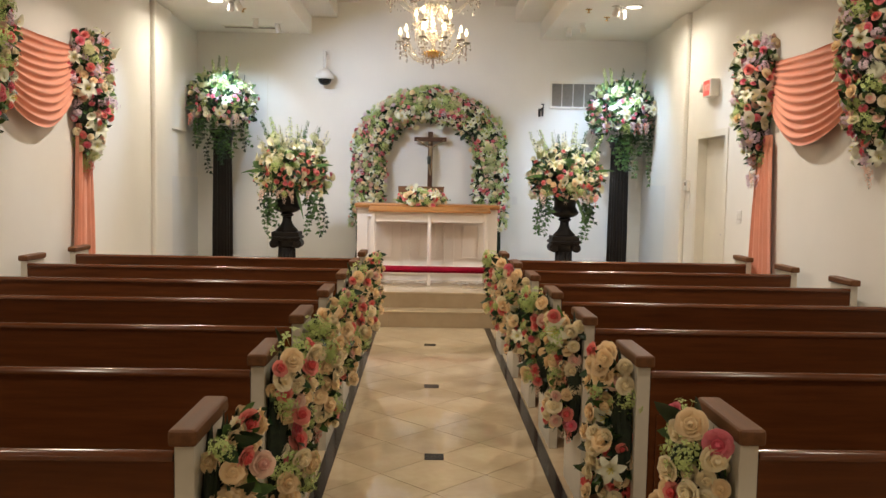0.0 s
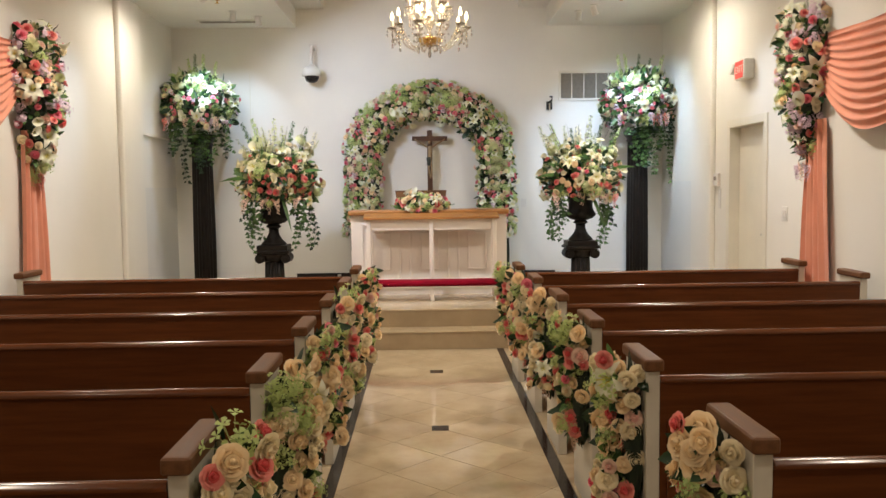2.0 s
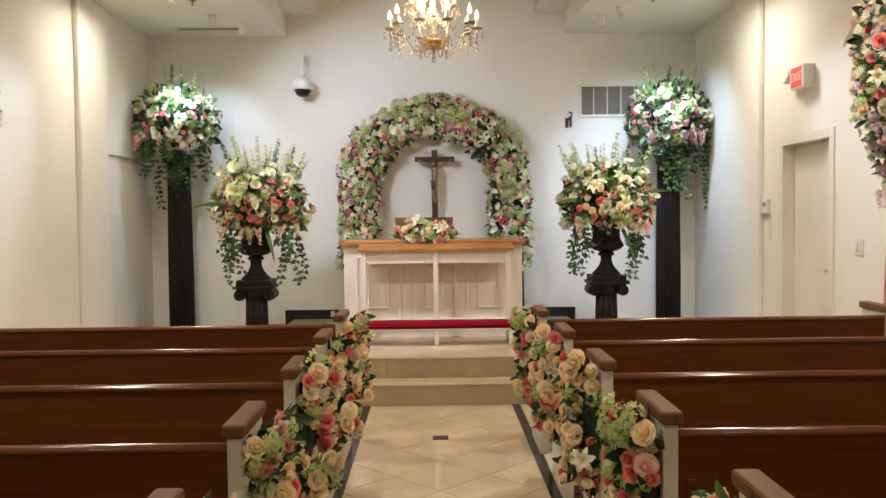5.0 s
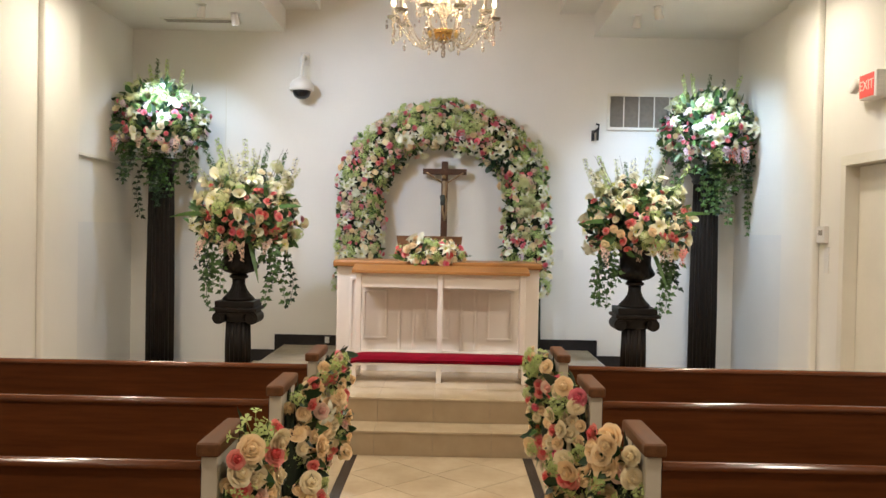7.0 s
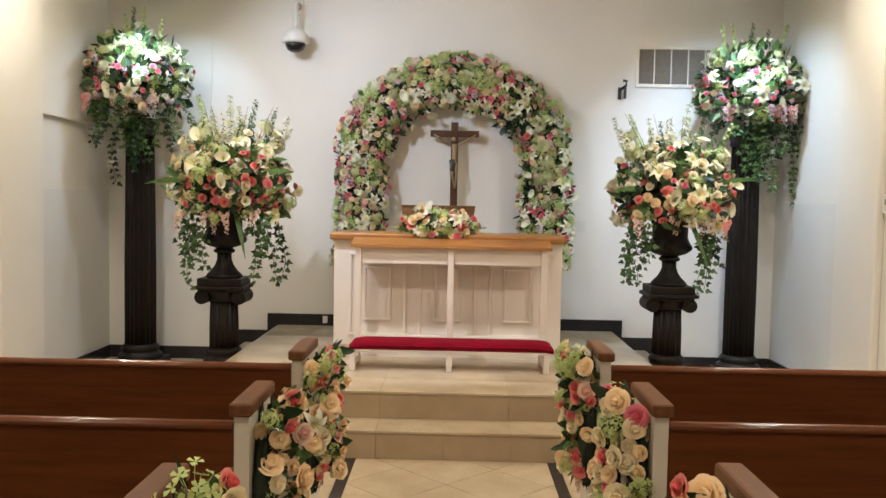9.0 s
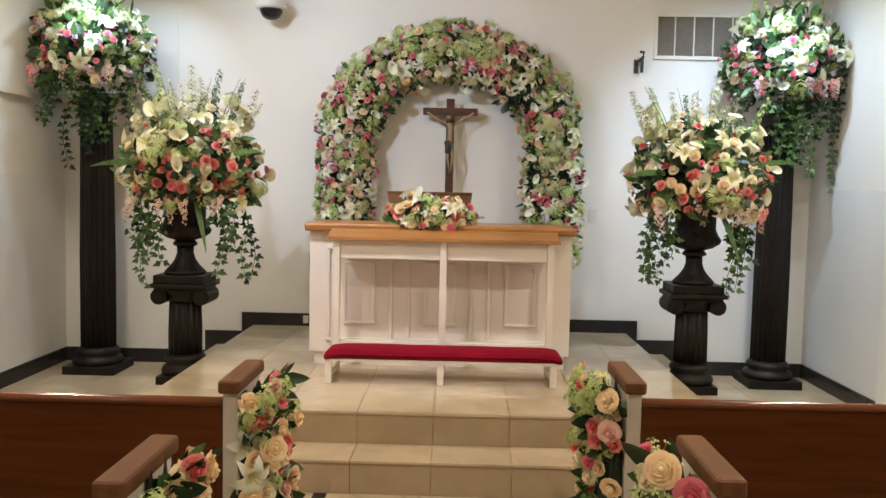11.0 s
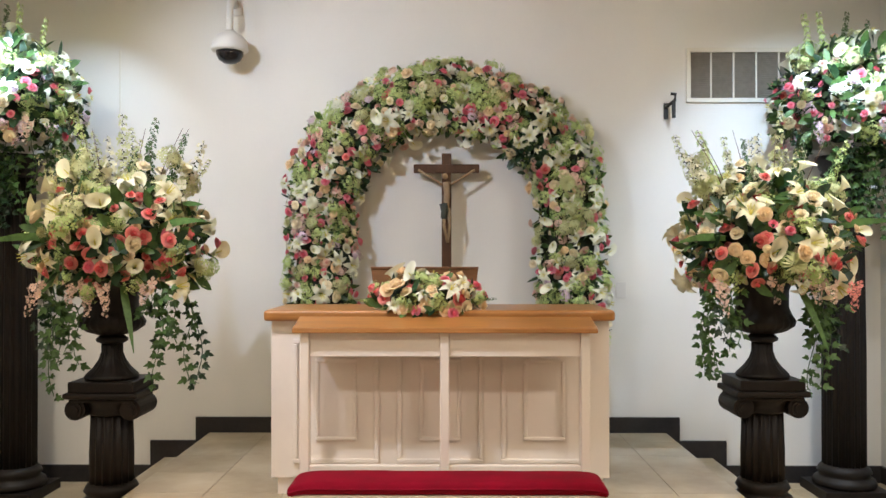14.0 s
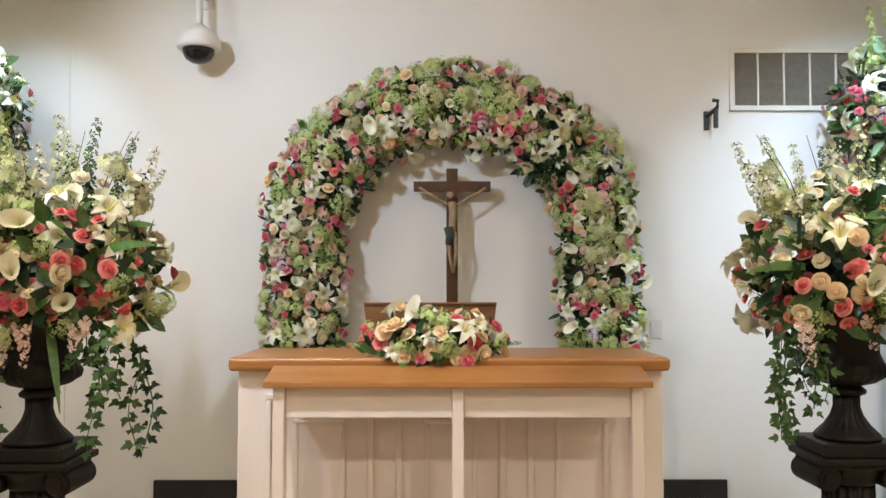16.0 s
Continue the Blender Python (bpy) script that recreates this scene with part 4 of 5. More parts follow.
for i, (x, y) in enumerate(URNS):
    r_ = random.Random(80 + i)
    iv = []
    for k in range(16):
        sx = -1 if k % 2 else 1
        iv.append((sx * r_.uniform(0.17, 0.40), r_.uniform(-0.25, 0.05), -0.20 - 0.1 * r_.random(), r_.uniform(0.12, 0.45)))
    ws = [(r_.uniform(-0.36, 0.36), -0.27 - 0.08 * r_.random(), -0.18) for _ in range(5)]
    root = ball("urn_arrangement", (x + (0.07, 0.0)[i], y - 0.04, 1.60), 0.38, 0.33, 0.32,
                lambda p: {"callac": 18, "lilyc": 18, "hydp": 10, "mum": 12, "lily": 10, "cream": 10, "salmon": 16, "peach": 6, "hyd": 5} if p.z > 0.12 else {"salmon": 26, "pink": 10, "peach": 16, "lilyc": 15, "lily": 10, "callac": 8, "hyd": 9, "cream": 12, "mum": 5} if p.z > -0.14 else {"salmon": 20, "pink": 8, "hyd": 12, "smalllily": 10, "lilyc": 7, "blf": 10, "peach": 12, "cream": 6}, 250, 100 + i,
                "lush arrangement of salmon, ivory and lime silk flowers with trailing ivy", spikes(r_, 9, 0.38, 0.24, 0.084, 0.5), iv, ws, 1.0, group="urn arrangements")
    for k in range(22):
        u = r_.uniform(-1.0, 0.95)
        bloom(root, ("callac", "hydp", "mum", "hydp", "cream", "mum")[k % 6], (0.36 * u, -0.12 + 0.2 * r_.random(), 0.20 + 0.26 * r_.random()), (u, -0.5, 0.7), 0.95, r_=r_)
    for (cx_, cz_) in ((-0.36, 0.16), (-0.30, 0.27), (-0.20, 0.34), (0.12, 0.28)):
        bloom(root, "callac", (cx_ + 0.22 * i, -0.12, cz_), (cx_ * 2, -0.5, 0.5), 1.1, r_=r_)
    for k in range(8):
        u = r_.uniform(-1.0, 1.0)
        spray(root, "flower_spike", SPIKE + SPIKEG, (0.3 * u, r_.uniform(-0.1, 0.1), 0.16 + 0.1 * r_.random()), (u * 0.9, -0.1, 1.0), r_.uniform(0.055, 0.08), "pale green flower spike", r_)
    for (dx, dz) in ((-1.0, 0.15), (0.95, 0.35), (0.3, -0.75)):
        b = bmesh.new()
        d = Vector((dx, -0.35, dz)).normalized()
        p0_ = Vector((0.28 * dx, -0.22, 0.26 * dz))
        pts = [p0_ + d * (0.30 * t) + Vector((0, 0, -0.07 * t * t)) for t in (0, 0.25, 0.5, 0.75, 1)]
        vs = [(b.verts.new(q + Vector((0, 0, w))), b.verts.new(q - Vector((0, 0, w)))) if abs(dz) < 0.6 else (b.verts.new(q + Vector((w, 0, 0))), b.verts.new(q - Vector((w, 0, 0)))) for q, w in zip(pts, (0.014, 0.02, 0.018, 0.011, 0.002))]
        for a_, c_ in zip(vs, vs[1:]):
            b.faces.new((a_[0], a_[1], c_[1], c_[0])).smooth = True
        part("blade_leaf", b, "leaf", root, "long green blade leaf")
    for k in range(5):
        u = r_.uniform(-0.9, 0.9)
        b = tube([(0.2 * u, 0, 0.2), (0.32 * u, -0.02, 0.42), (0.45 * u, 0, 0.62)], 0.003, 5, taper=0.4)
        part("twig", b, "twig", root, "bare reddish twig")

# low arrangement on the altar
low = thing("altar_flowers", (1.175, 10.985, 1.277), "low spray of pink, peach and white silk flowers", "flower arrangement")
rl = random.Random(5)
part("backing", lump(lambda d: (d.x * 0.23, d.y * 0.10, 0.065 + d.z * 0.065), 3), "foam", low, "dark green foliage core")


def low_sample(q):
    while True:
        d = Vector((q.gauss(0, 1), q.gauss(0, 1), q.gauss(0, 1))).normalized()
        if d.z > (-0.35 if d.y < -0.6 else -0.1) and d.y < 0.6:
            break
    return Vector((d.x * 0.26, d.y * 0.13, 0.03 + d.z * 0.13)), d + Vector((0, -0.2, 0.2))


scatter(low, low_sample, {"salmon": 20, "pink": 8, "smalllily": 15, "cream": 14, "peach": 26, "sprig": 16, "calla": 7}, 85, rl, 0.52, 1.05)
foliage(low, low_sample, 40, rl, 0.05, 0.11, "leaf")
foliage(low, low_sample, 36, rl, 0.05, 0.11, "darkleaf", "dark_foliage")
for sx in (-1, 1):
    spray(low, "flower_spike", SPIKEG, (sx * 0.2, -0.05, 0.04), (sx, -0.2, 0.12), 0.028, "green leafy spray", rl)


# pew-end garlands
def garland(seed, side):
    """Hangs on the aisle face of a pew end; side is the way into the aisle along x."""
    r_ = random.Random(seed)
    root = thing("pew_garland", (0, 0, 0), "hanging garland of peach, pink and ivory silk roses", "flower garland", "pew garlands")
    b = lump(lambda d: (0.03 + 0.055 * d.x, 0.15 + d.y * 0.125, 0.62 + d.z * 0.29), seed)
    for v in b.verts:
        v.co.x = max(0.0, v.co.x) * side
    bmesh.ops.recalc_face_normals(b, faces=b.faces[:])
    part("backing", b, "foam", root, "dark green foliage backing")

    def sample(q):
        z = q.uniform(0.37, 0.90)
        a = q.uniform(-1.5, 1.5)
        w = 0.13 * (0.75 + 0.25 * math.sin(z * 9 + seed)) * (0.55 + 0.45 * min(1, (z - 0.30) / 0.25))
        return Vector((side * (0.012 + 0.095 * math.cos(a)), 0.145 + w * math.sin(a), min(z, 0.86 if abs(a) > 0.8 else 0.9))), Vector((side * (0.5 + math.cos(a)), math.sin(a) * 1.2 - 0.6, 0.2))
    mix = {"peach": 44, "cream": 26, "salmon": 13, "pink": 4, "blush": 3, "smalllily": 4, "hyd": 6, "sprig": 18}
    scatter(root, sample, mix, 120, r_, 0.52, 1.02, jit=0.45)
    foliage(root, sample, 45, r_, 0.05, 0.10, "leaf")
    foliage(root, sample, 80, r_, 0.05, 0.12, "darkleaf", "dark_foliage")
    for _ in range(3):
        spray(root, "hanging_raceme", WIST, (side * 0.045, r_.uniform(0.08, 0.22), 0.38), (0.1 * side, 0, -1), 0.04, "drooping pink blossom spray", r_)
    return root


for side, rows_, seed in ((1, LEFT, 300), (-1, RIGHT, 330)):
    made = []
    for i, (x, y) in enumerate(rows_):
        x += side * 0.025
        if i < 4:
            g_ = garland(seed + i, side)
            g_.matrix_world = pose(x, y, 0)
            made.append(g_)
        else:
            copy_thing(made[(i * 3 + 1) % 4], pose(x, y, 0.0))


# draped cloth and sprays on the side walls
def swag(x, s, ya, yb, zt):
    """Cloth hung along a side wall between two heights of the wall; s is the way into the room."""
    b = bmesh.new()
    nu, nv = 48, 72
    g_ = []
    for j in range(nv + 1):
        v = j / nv
        row = []
        for i in range(nu + 1):
            u = i / nu
            bow = 1 - (2 * u - 1) ** 2
            bow = bow ** 0.85
            z = zt - 0.27 * v - bow * (0.03 + 0.47 * v ** 1.1) + 0.004 * noise.noise(Vector((u * 6, v * 20, ya)))
            ph = 10.5 * v * 2 * math.pi + 1.3 * math.sin(3 * u + ya) + 2.2 * noise.noise(Vector((u * 2.2, v * 2.5, ya + 3)))
            amp = 0.008 + 0.010 * bow
            xx = 0.035 + 0.05 * bow * (0.4 + v) + amp * (1 - abs(math.sin(ph / 2)) * 2) 
            row.append(b.verts.new((x + s * max(0.006, xx), ya + (yb - ya) * u, z)))
        g_.append(row)
    for j in range(nv):
        for i in range(nu):
            b.faces.new((g_[j][i], g_[j][i + 1], g_[j + 1][i + 1], g_[j + 1][i])).smooth = True
    return b


def tail(x, s, yc, seed):
    b = bmesh.new()
    nu, nv = 40, 40
    g_ = []
    for j in range(nv + 1):
        v = j / nv
        w = 0.13 + 0.15 * v ** 0.8
        row = []
        for i in range(nu + 1):
            u = -1 + 2 * i / nu
            fold = 0.022 * math.sin(u * 13 + seed + 0.8 * math.sin(v * 2)) + 0.008 * math.sin(u * 31 + v * 3)
            row.append(b.verts.new((x + s * (0.045 + fold), yc + u * w + 0.03 * s * v + 0.01 * math.sin(v * 5), 2.0 - 1.98 * v)))
        g_.append(row)
    for j in range(nv):
        for i in range(nu):
            b.faces.new((g_[j][i], g_[j][i + 1], g_[j + 1][i + 1], g_[j + 1][i])).smooth = True
    return b


def wall_spray(at, s, seed):
    r_ = random.Random(seed)
    root = thing("wall_spray", at, "teardrop wall spray of white, pink and lime silk flowers", "flower arrangement", "wall sprays")
    H0, H1 = 0.22, -0.98

    def wid(z):
        t = (z - H1) / (H0 - H1)
        return 0.27 * min(1.0, (t / 0.62) ** 0.75) * (1 if t < 0.8 else math.sqrt(max(0.05, 1 - ((t - 0.8) / 0.2) ** 2 * 0.75)))

    def sample(q):
        while True:
            z = q.uniform(H1, H0)
            if q.random() < wid(z) / 0.27:
                break
        a = q.uniform(-1.6, 1.6)
        w = wid(z)
        return Vector((s * (0.04 + 0.20 * min(1, w / 0.2) * math.cos(a)), w * math.sin(a), z)), Vector((s * math.cos(a), math.sin(a) - 0.35, 0.1))
    b = bmesh.new()
    bmesh.ops.create_icosphere(b, subdivisions=3, radius=1)
    for v in b.verts:
        z = H1 + (H0 - H1) * (v.co.z * 0.46 + 0.5)
        w = wid(z)
        v.co = Vector((s * max(0.002, 0.03 + 0.13 * v.co.x), w * 0.72 * v.co.y, z))
    bmesh.ops.recalc_face_normals(b, faces=b.faces[:])
    part("backing", b, "foam", root, "dark green foliage backing")
    scatter(root, sample, {"lily": 16, "calla": 8, "hyd": 14, "fill": 10, "pink": 10, "salmon": 8, "peach": 9, "cream": 9, "mum": 7, "blush": 6}, 140, r_, 0.66, 1.1)
    foliage(root, sample, 150, r_, 0.06, 0.11, "leaf")
    foliage(root, sample, 110, r_, 0.06, 0.12, "darkleaf", "dark_foliage")
    for k in range(6):
        spray(root, "hanging_raceme", WISTL if k % 2 else WIST, (s * 0.10, r_.uniform(-0.1, 0.1), H1 + r_.uniform(0.0, 0.35)), (0, r_.uniform(-0.2, 0.2), -1), 0.055, "drooping blossom spray", r_)
    for k in range(3):
        spray(root, "flower_spike", SPIKEG, (s * 0.08, 0.04 * k, H0 - 0.1), (0, 0.15 * k, 1), 0.03, "green leafy spray", r_)
    return root


for s, x, ys, yt, zs, zt, y2 in ((1, XL, 8.46, 8.42, 2.58, 2.68, 6.62), (-1, XR, 8.22, 8.08, 2.64, 2.64, 6.28)):
    dr = thing("wall_drape", (0, 0, 0), "coral chiffon drape with swag and hanging tail on the wall", "drape", "wall drapes")
    part("swag", swag(x, s, y2 + 0.05, ys - 0.12, zt), "chiffon", dr, "draped coral chiffon swag")
    part("tail", tail(x, s, yt, 1.0 + s), "chiffon", dr, "gathered coral chiffon tail")
    wall_spray((x, ys, zs), s, 200 + s)
    wall_spray((x, y2, zs), s, 210 + s)

# ---- crucifix on the wall ----
cr = thing("crucifix", (1.277, YB - 0.09, 0.0), "dark wooden wall crucifix with a small painted figure", "crucifix")
part("post", box(-0.033, 0.033, -0.02, 0.02, 1.34, 2.245, 0.004), "walnut", cr)
part("crossbar", box(-0.222, 0.222, -0.024, 0.024, 2.112, 2.170, 0.004), "walnut", cr)
b = bmesh.new()
tube([(-0.19, -0.04, 2.13), (-0.10, -0.05, 2.075), (-0.03, -0.05, 2.03)], 0.009, 8, bm=b)
tube([(0.19, -0.04, 2.13), (0.10, -0.05, 2.075), (0.03, -0.05, 2.03)], 0.009, 8, bm=b)
tube([(0, -0.05, 2.045), (0.004, -0.058, 1.98), (0, -0.05, 1.90), (0, -0.05, 1.86)], 0.024, 10, bm=b, taper=0.8)
tube([(-0.012, -0.05, 1.87), (-0.018, -0.075, 1.76), (0.004, -0.05, 1.64)], 0.013, 8, bm=b, taper=0.6)
tube([(0.014, -0.05, 1.87), (0.022, -0.075, 1.76), (0.008, -0.05, 1.64)], 0.013, 8, bm=b, taper=0.6)
bmesh.ops.create_uvsphere(b, u_segments=10, v_segments=8, radius=0.021, matrix=Matrix.Translation((-0.01, -0.06, 2.085)))
n0 = len(b.faces)
tube([(-0.02, -0.058, 1.90), (-0.012, -0.064, 1.85), (-0.02, -0.06, 1.80)], 0.029, 8, bm=b, taper=0.75)
b.faces.ensure_lookup_table()
for f in b.faces[n0:]:
    f.material_index = 1
part("figure", b, ("ivory", "cloth"), cr, "plain painted figure", True)

# wooden stand behind the altar flowers
st = thing("wooden_stand", (0, 0, 1.277), "brown wooden book stand on the altar", "book stand")
part("back_board", prism([(0.90, 0.0), (1.425, 0.0), (1.45, 0.205), (0.875, 0.205)], "y", 11.17, 11.195, bevel=0.003), "boxwood", st)
part("ledge", box(0.91, 1.415, 11.07, 11.17, 0.0, 0.022, 0.003), "boxwood", st)
part("lip", box(0.91, 1.415, 11.055, 11.07, 0.0, 0.045, 0.003), "boxwood", st)
part("edge_strip", box(0.873, 1.452, 11.163, 11.20, 0.205, 0.215, 0.003), "boxwood", st)

# ---- chandelier ----
CHX, CHY, CHZ = CX + 0.015, 9.6, 2.72
ch = thing("chandelier", (CHX, CHY, CHZ), "crystal and brass chandelier with lit candle bulbs", "chandelier")
part("chain", tube([(0, 0, 1.12), (0, 0, ZC - CHZ - 0.03)], 0.008, 8), "brass", ch, "brass chain")
part("ceiling_rose", lathe([(0.06, ZC - CHZ - 0.04), (0.075, ZC - CHZ - 0.02), (0.075, ZC - CHZ)], 24), "brass", ch)
part("stem", lathe([(0.012, 0.10), (0.05, 0.13), (0.075, 0.16), (0.03, 0.19), (0.02, 0.26), (0.045, 0.30), (0.05, 0.36), (0.02, 0.42), (0.018, 0.55), (0.05, 0.60), (0.06, 0.68), (0.03, 0.76), (0.02, 0.92), (0.04, 1.0), (0.012, 1.12)], 20), "crystal", ch, "cut glass stem", True)
part("bowl", lathe([(0.01, 0.115), (0.06, 0.12), (0.10, 0.145), (0.115, 0.175), (0.11, 0.18), (0.06, 0.15), (0.01, 0.14)], 24), "brass", ch, "brass bowl", True)
dm = bmesh.new()
bmesh.ops.create_uvsphere(dm, u_segments=6, v_segments=4, radius=1)
for v in dm.verts:
    v.co.z *= 1.9 if v.co.z < 0 else 1.1
DROP = bpy.data.meshes.new("drop")
dm.to_mesh(DROP)
dm.free()
DROP.materials.append(M["crystal"])


def drop(p, s):
    o = new("crystal_drop", DROP)
    o.parent = ch
    o.matrix_basis = Matrix.Translation(p) @ Matrix.Diagonal((s, s, s, 1))


rc = random.Random(11)
for tier, (n, rad, zb, zc) in enumerate(((10, 0.345, 0.17, 0.30), (5, 0.19, 0.38, 0.50), (8, 0.48, 0.68, 0.81))):
    for i in range(n):
        a = 2 * math.pi * (i + 0.3 * tier) / n
        ca, sa = math.cos(a), math.sin(a)
        pts = []
        for t in [k / 12 for k in range(13)]:
            rr = 0.04 + (rad - 0.04) * t
            pts.append((ca * rr, sa * rr, zb - 0.085 * math.sin(math.pi * min(1, t * 1.15)) + (zc - zb - 0.04) * max(0, t - 0.45) / 0.55))
        part("arm", tube(pts, 0.0085, 8), "crystal", ch, "curved glass arm", True)
        part("drip_cup", lathe([(0.012, zc - 0.045), (0.042, zc - 0.03), (0.048, zc - 0.018), (0.02, zc - 0.03)], 14, at=(ca * rad, sa * rad, 0)), "crystal", ch, smooth=True)
        part("candle", lathe([(0.012, zc - 0.035), (0.012, zc + 0.05)], 10, at=(ca * rad, sa * rad, 0)), "plastic", ch, "ivory candle sleeve")
        part("bulb", lathe([(0.008, zc + 0.05), (0.016, zc + 0.068), (0.015, zc + 0.085), (0.006, zc + 0.11), (0.001, zc + 0.125)], 10, at=(ca * rad, sa * rad, 0)), "flame", ch, "lit flame bulb", True)
        for k in range(4):
            b_ = a + k * math.pi / 2
            x_, y_ = ca * rad + 0.045 * math.cos(b_), sa * rad + 0.045 * math.sin(b_)
            drop((x_, y_, zc - 0.05), 0.008)
            drop((x_, y_, zc - 0.085), 0.011)
        drop((ca * rad, sa * rad, zc - 0.14), 0.012)
        drop((ca * rad, sa * rad, zc - 0.185), 0.014)
        # bead string to the next arm
        a2 = 2 * math.pi * (i + 1 + 0.3 * tier) / n
        for t in (0.15, 0.3, 0.45, 0.6, 0.75, 0.9):
            aa = a + (a2 - a) * t
            drop((math.cos(aa) * rad, math.sin(aa) * rad, zc - 0.05 - 0.10 * math.sin(math.pi * t)), 0.0075)
for i in range(8):
    a = 2 * math.pi * i / 8
    drop((0.10 * math.cos(a), 0.10 * math.sin(a), 0.09), 0.011)
    drop((0.10 * math.cos(a), 0.10 * math.sin(a), 0.135), 0.007)
for z, s in ((0.085, 0.016), (0.04, 0.02)):
    drop((0, 0, z), s)
for i in range(12):
    a = 2 * math.pi * i / 12
    for t in (0.1, 0.25, 0.4, 0.55, 0.7, 0.85):
        r_ = 0.05 + 0.12 * t
        drop((r_ * math.cos(a), r_ * math.sin(a), 0.70 - 0.22 * t - 0.05 * math.sin(math.pi * t)), 0.0075)


# ---- ceiling fittings ----
def spot(at, aim, name="ceiling_spotlight"):
    root = thing(name, at, "white adjustable ceiling spotlight, lit", "spotlight", "soffit spotlights")
    part("canopy", lathe([(0.045, -0.012), (0.05, 0.0)], 18), "plastic", root)
    part("stalk", tube([(0, 0, -0.012), (0, 0, -0.05)], 0.008, 8), "plastic", root)
    d = (Vector(aim) - Vector(at)).normalized()
    m = Matrix.Translation((0, 0, -0.075)) @ d.to_track_quat("Z", "Y").to_matrix().to_4x4()
    b = lathe([(0.02, -0.07), (0.032, -0.06), (0.034, 0.0), (0.04, 0.03), (0.04, 0.034), (0.034, 0.034)], 18)
    b.transform(m)
    part("head", b, "plastic", root, smooth=True)
    b = lathe([(0.033, 0.028), (0.033, 0.0345)], 16)
    b.transform(m)
    part("lamp_face", b, "lenscool", root, "glowing lamp face")
    return root


for at, aim in (((-1.02, 10.42, ZS), (-1.5, 12.05, 2.55)), ((-0.92, 10.36, ZS), (-0.2, 12.3, 1.85)), ((-0.75, 9.55, ZS), (1.1, 12.3, 1.95)), ((-0.95, 11.45, ZS), (-1.4, 12.3, 1.6)), ((-0.72, 11.75, ZS), (-0.5, 12.3, 1.6)),
                ((0.12, 9.42, 3.99), (1.15, 10.9, 0.6)), ((3.42, 10.32, ZS), (3.86, 12.05, 2.55)), ((3.32, 10.22, ZS), (2.6, 12.2, 1.2)), ((3.14, 11.25, ZS), (3.9, 12.3, 1.6)), ((3.02, 11.57, ZS), (2.9, 12.3, 1.6))):
    spot(at, aim)
for x, y in ((-1.2, 10.42), (3.52, 10.22)):
    dl = thing("recessed_downlight", (x, y, ZS), "round recessed ceiling downlight, lit", "downlight", "recessed downlights")
    part("trim_ring", lathe([(0.105, -0.001), (0.10, -0.012), (0.085, -0.012), (0.08, -0.002)], 28), "plastic", dl)
    part("lamp_face", lathe([(0.08, -0.006), (0.08, -0.001)], 24), "lens", dl, "glowing lamp face")
for y in (-0.8, 2.2, 5.2, 8.0):
    for x in (-0.7, 3.0):
        dl = thing("recessed_downlight", (x, y, ZS), "round recessed ceiling downlight, lit", "downlight", "recessed downlights")
        part("trim_ring", lathe([(0.105, -0.001), (0.10, -0.012), (0.085, -0.012), (0.08, -0.002)], 28), "plastic", dl)
        part("lamp_face", lathe([(0.08, -0.006), (0.08, -0.001)], 24), "lens", dl, "glowing lamp face")
gr = thing("ceiling_grille", (-1.12, 12.02, ZS), "long cream linear air grille in the soffit", "air grille")
part("frame", box(-0.38, 0.38, -0.075, 0.075, -0.01, 0, 0.003), "trim", gr)
for k in range(4):
    part("slot", box(-0.35, 0.35, -0.055 + 0.03 * k, -0.04 + 0.03 * k, -0.0125, -0.0102), "ventgrey", gr, "grey slot")
for x, y in ((3.05, 10.42), (-0.98, 10.85), (3.35, 10.85)):
    sp = thing("sprinkler_head", (x, y, ZS), "small brass fire sprinkler in the soffit", "sprinkler", "sprinklers")
    part("plate", lathe([(0.035, -0.006), (0.04, 0.0)], 16), "brass", sp)
    part("nozzle", lathe([(0.012, -0.035), (0.008, -0.02), (0.012, -0.006)], 10), "brass", sp)
    part("deflector", lathe([(0.02, -0.042), (0.02, -0.039)], 12), "brass", sp)

# ---- exit sign on the east wall ----
ex = thing("exit_sign", (XR, 9.575, 2.585), "lit red exit sign with an emergency lamp head", "exit sign")
part("housing", box(-0.095, 0, -0.12, 0.12, -0.092, 0.092, 0.012), "trim", ex)
part("face", box(-0.0985, -0.0952, -0.09, 0.105, -0.078, 0.078), "exitface", ex, "glowing sign face")
for k in range(6):
    part("rib", box(-0.085, -0.02, -0.124, -0.119, -0.078 + 0.028 * k, -0.066 + 0.028 * k, 0.002), "trim", ex)
cu = bpy.data.curves.new("exit_text", "FONT")
cu.body, cu.align_x, cu.align_y, cu.size, cu.extrude = "EXIT", "CENTER", "CENTER", 0.095, 0.001
tmp = new("exit_text", cu)
bpy.context.view_layer.update()
tm = bpy.data.meshes.new_from_object(tmp.evaluated_get(bpy.context.evaluated_depsgraph_get()))
bpy.data.objects.remove(tmp)
tm.materials.clear()
tm.materials.append(M["exitred"])
tx = new("lettering", tm)
tx.parent = ex
tx.matrix_basis = Matrix(((0, 0, -1, -0.0995), (-1, 0, 0, 0.007), (0, 1, 0, 0), (0, 0, 0, 1)))
tx["label"] = "glowing red letters"
b = lathe([(0.02, -0.03), (0.05, -0.02), (0.055, 0.02), (0.05, 0.024)], 18)
b.transform(Matrix.Translation((-0.07, 0.225, 0.03)) @ Matrix.Rotation(radians(-75), 4, "Y"))
lh = part("lamp_head", b, "plastic", ex, "round emergency lamp head", True)
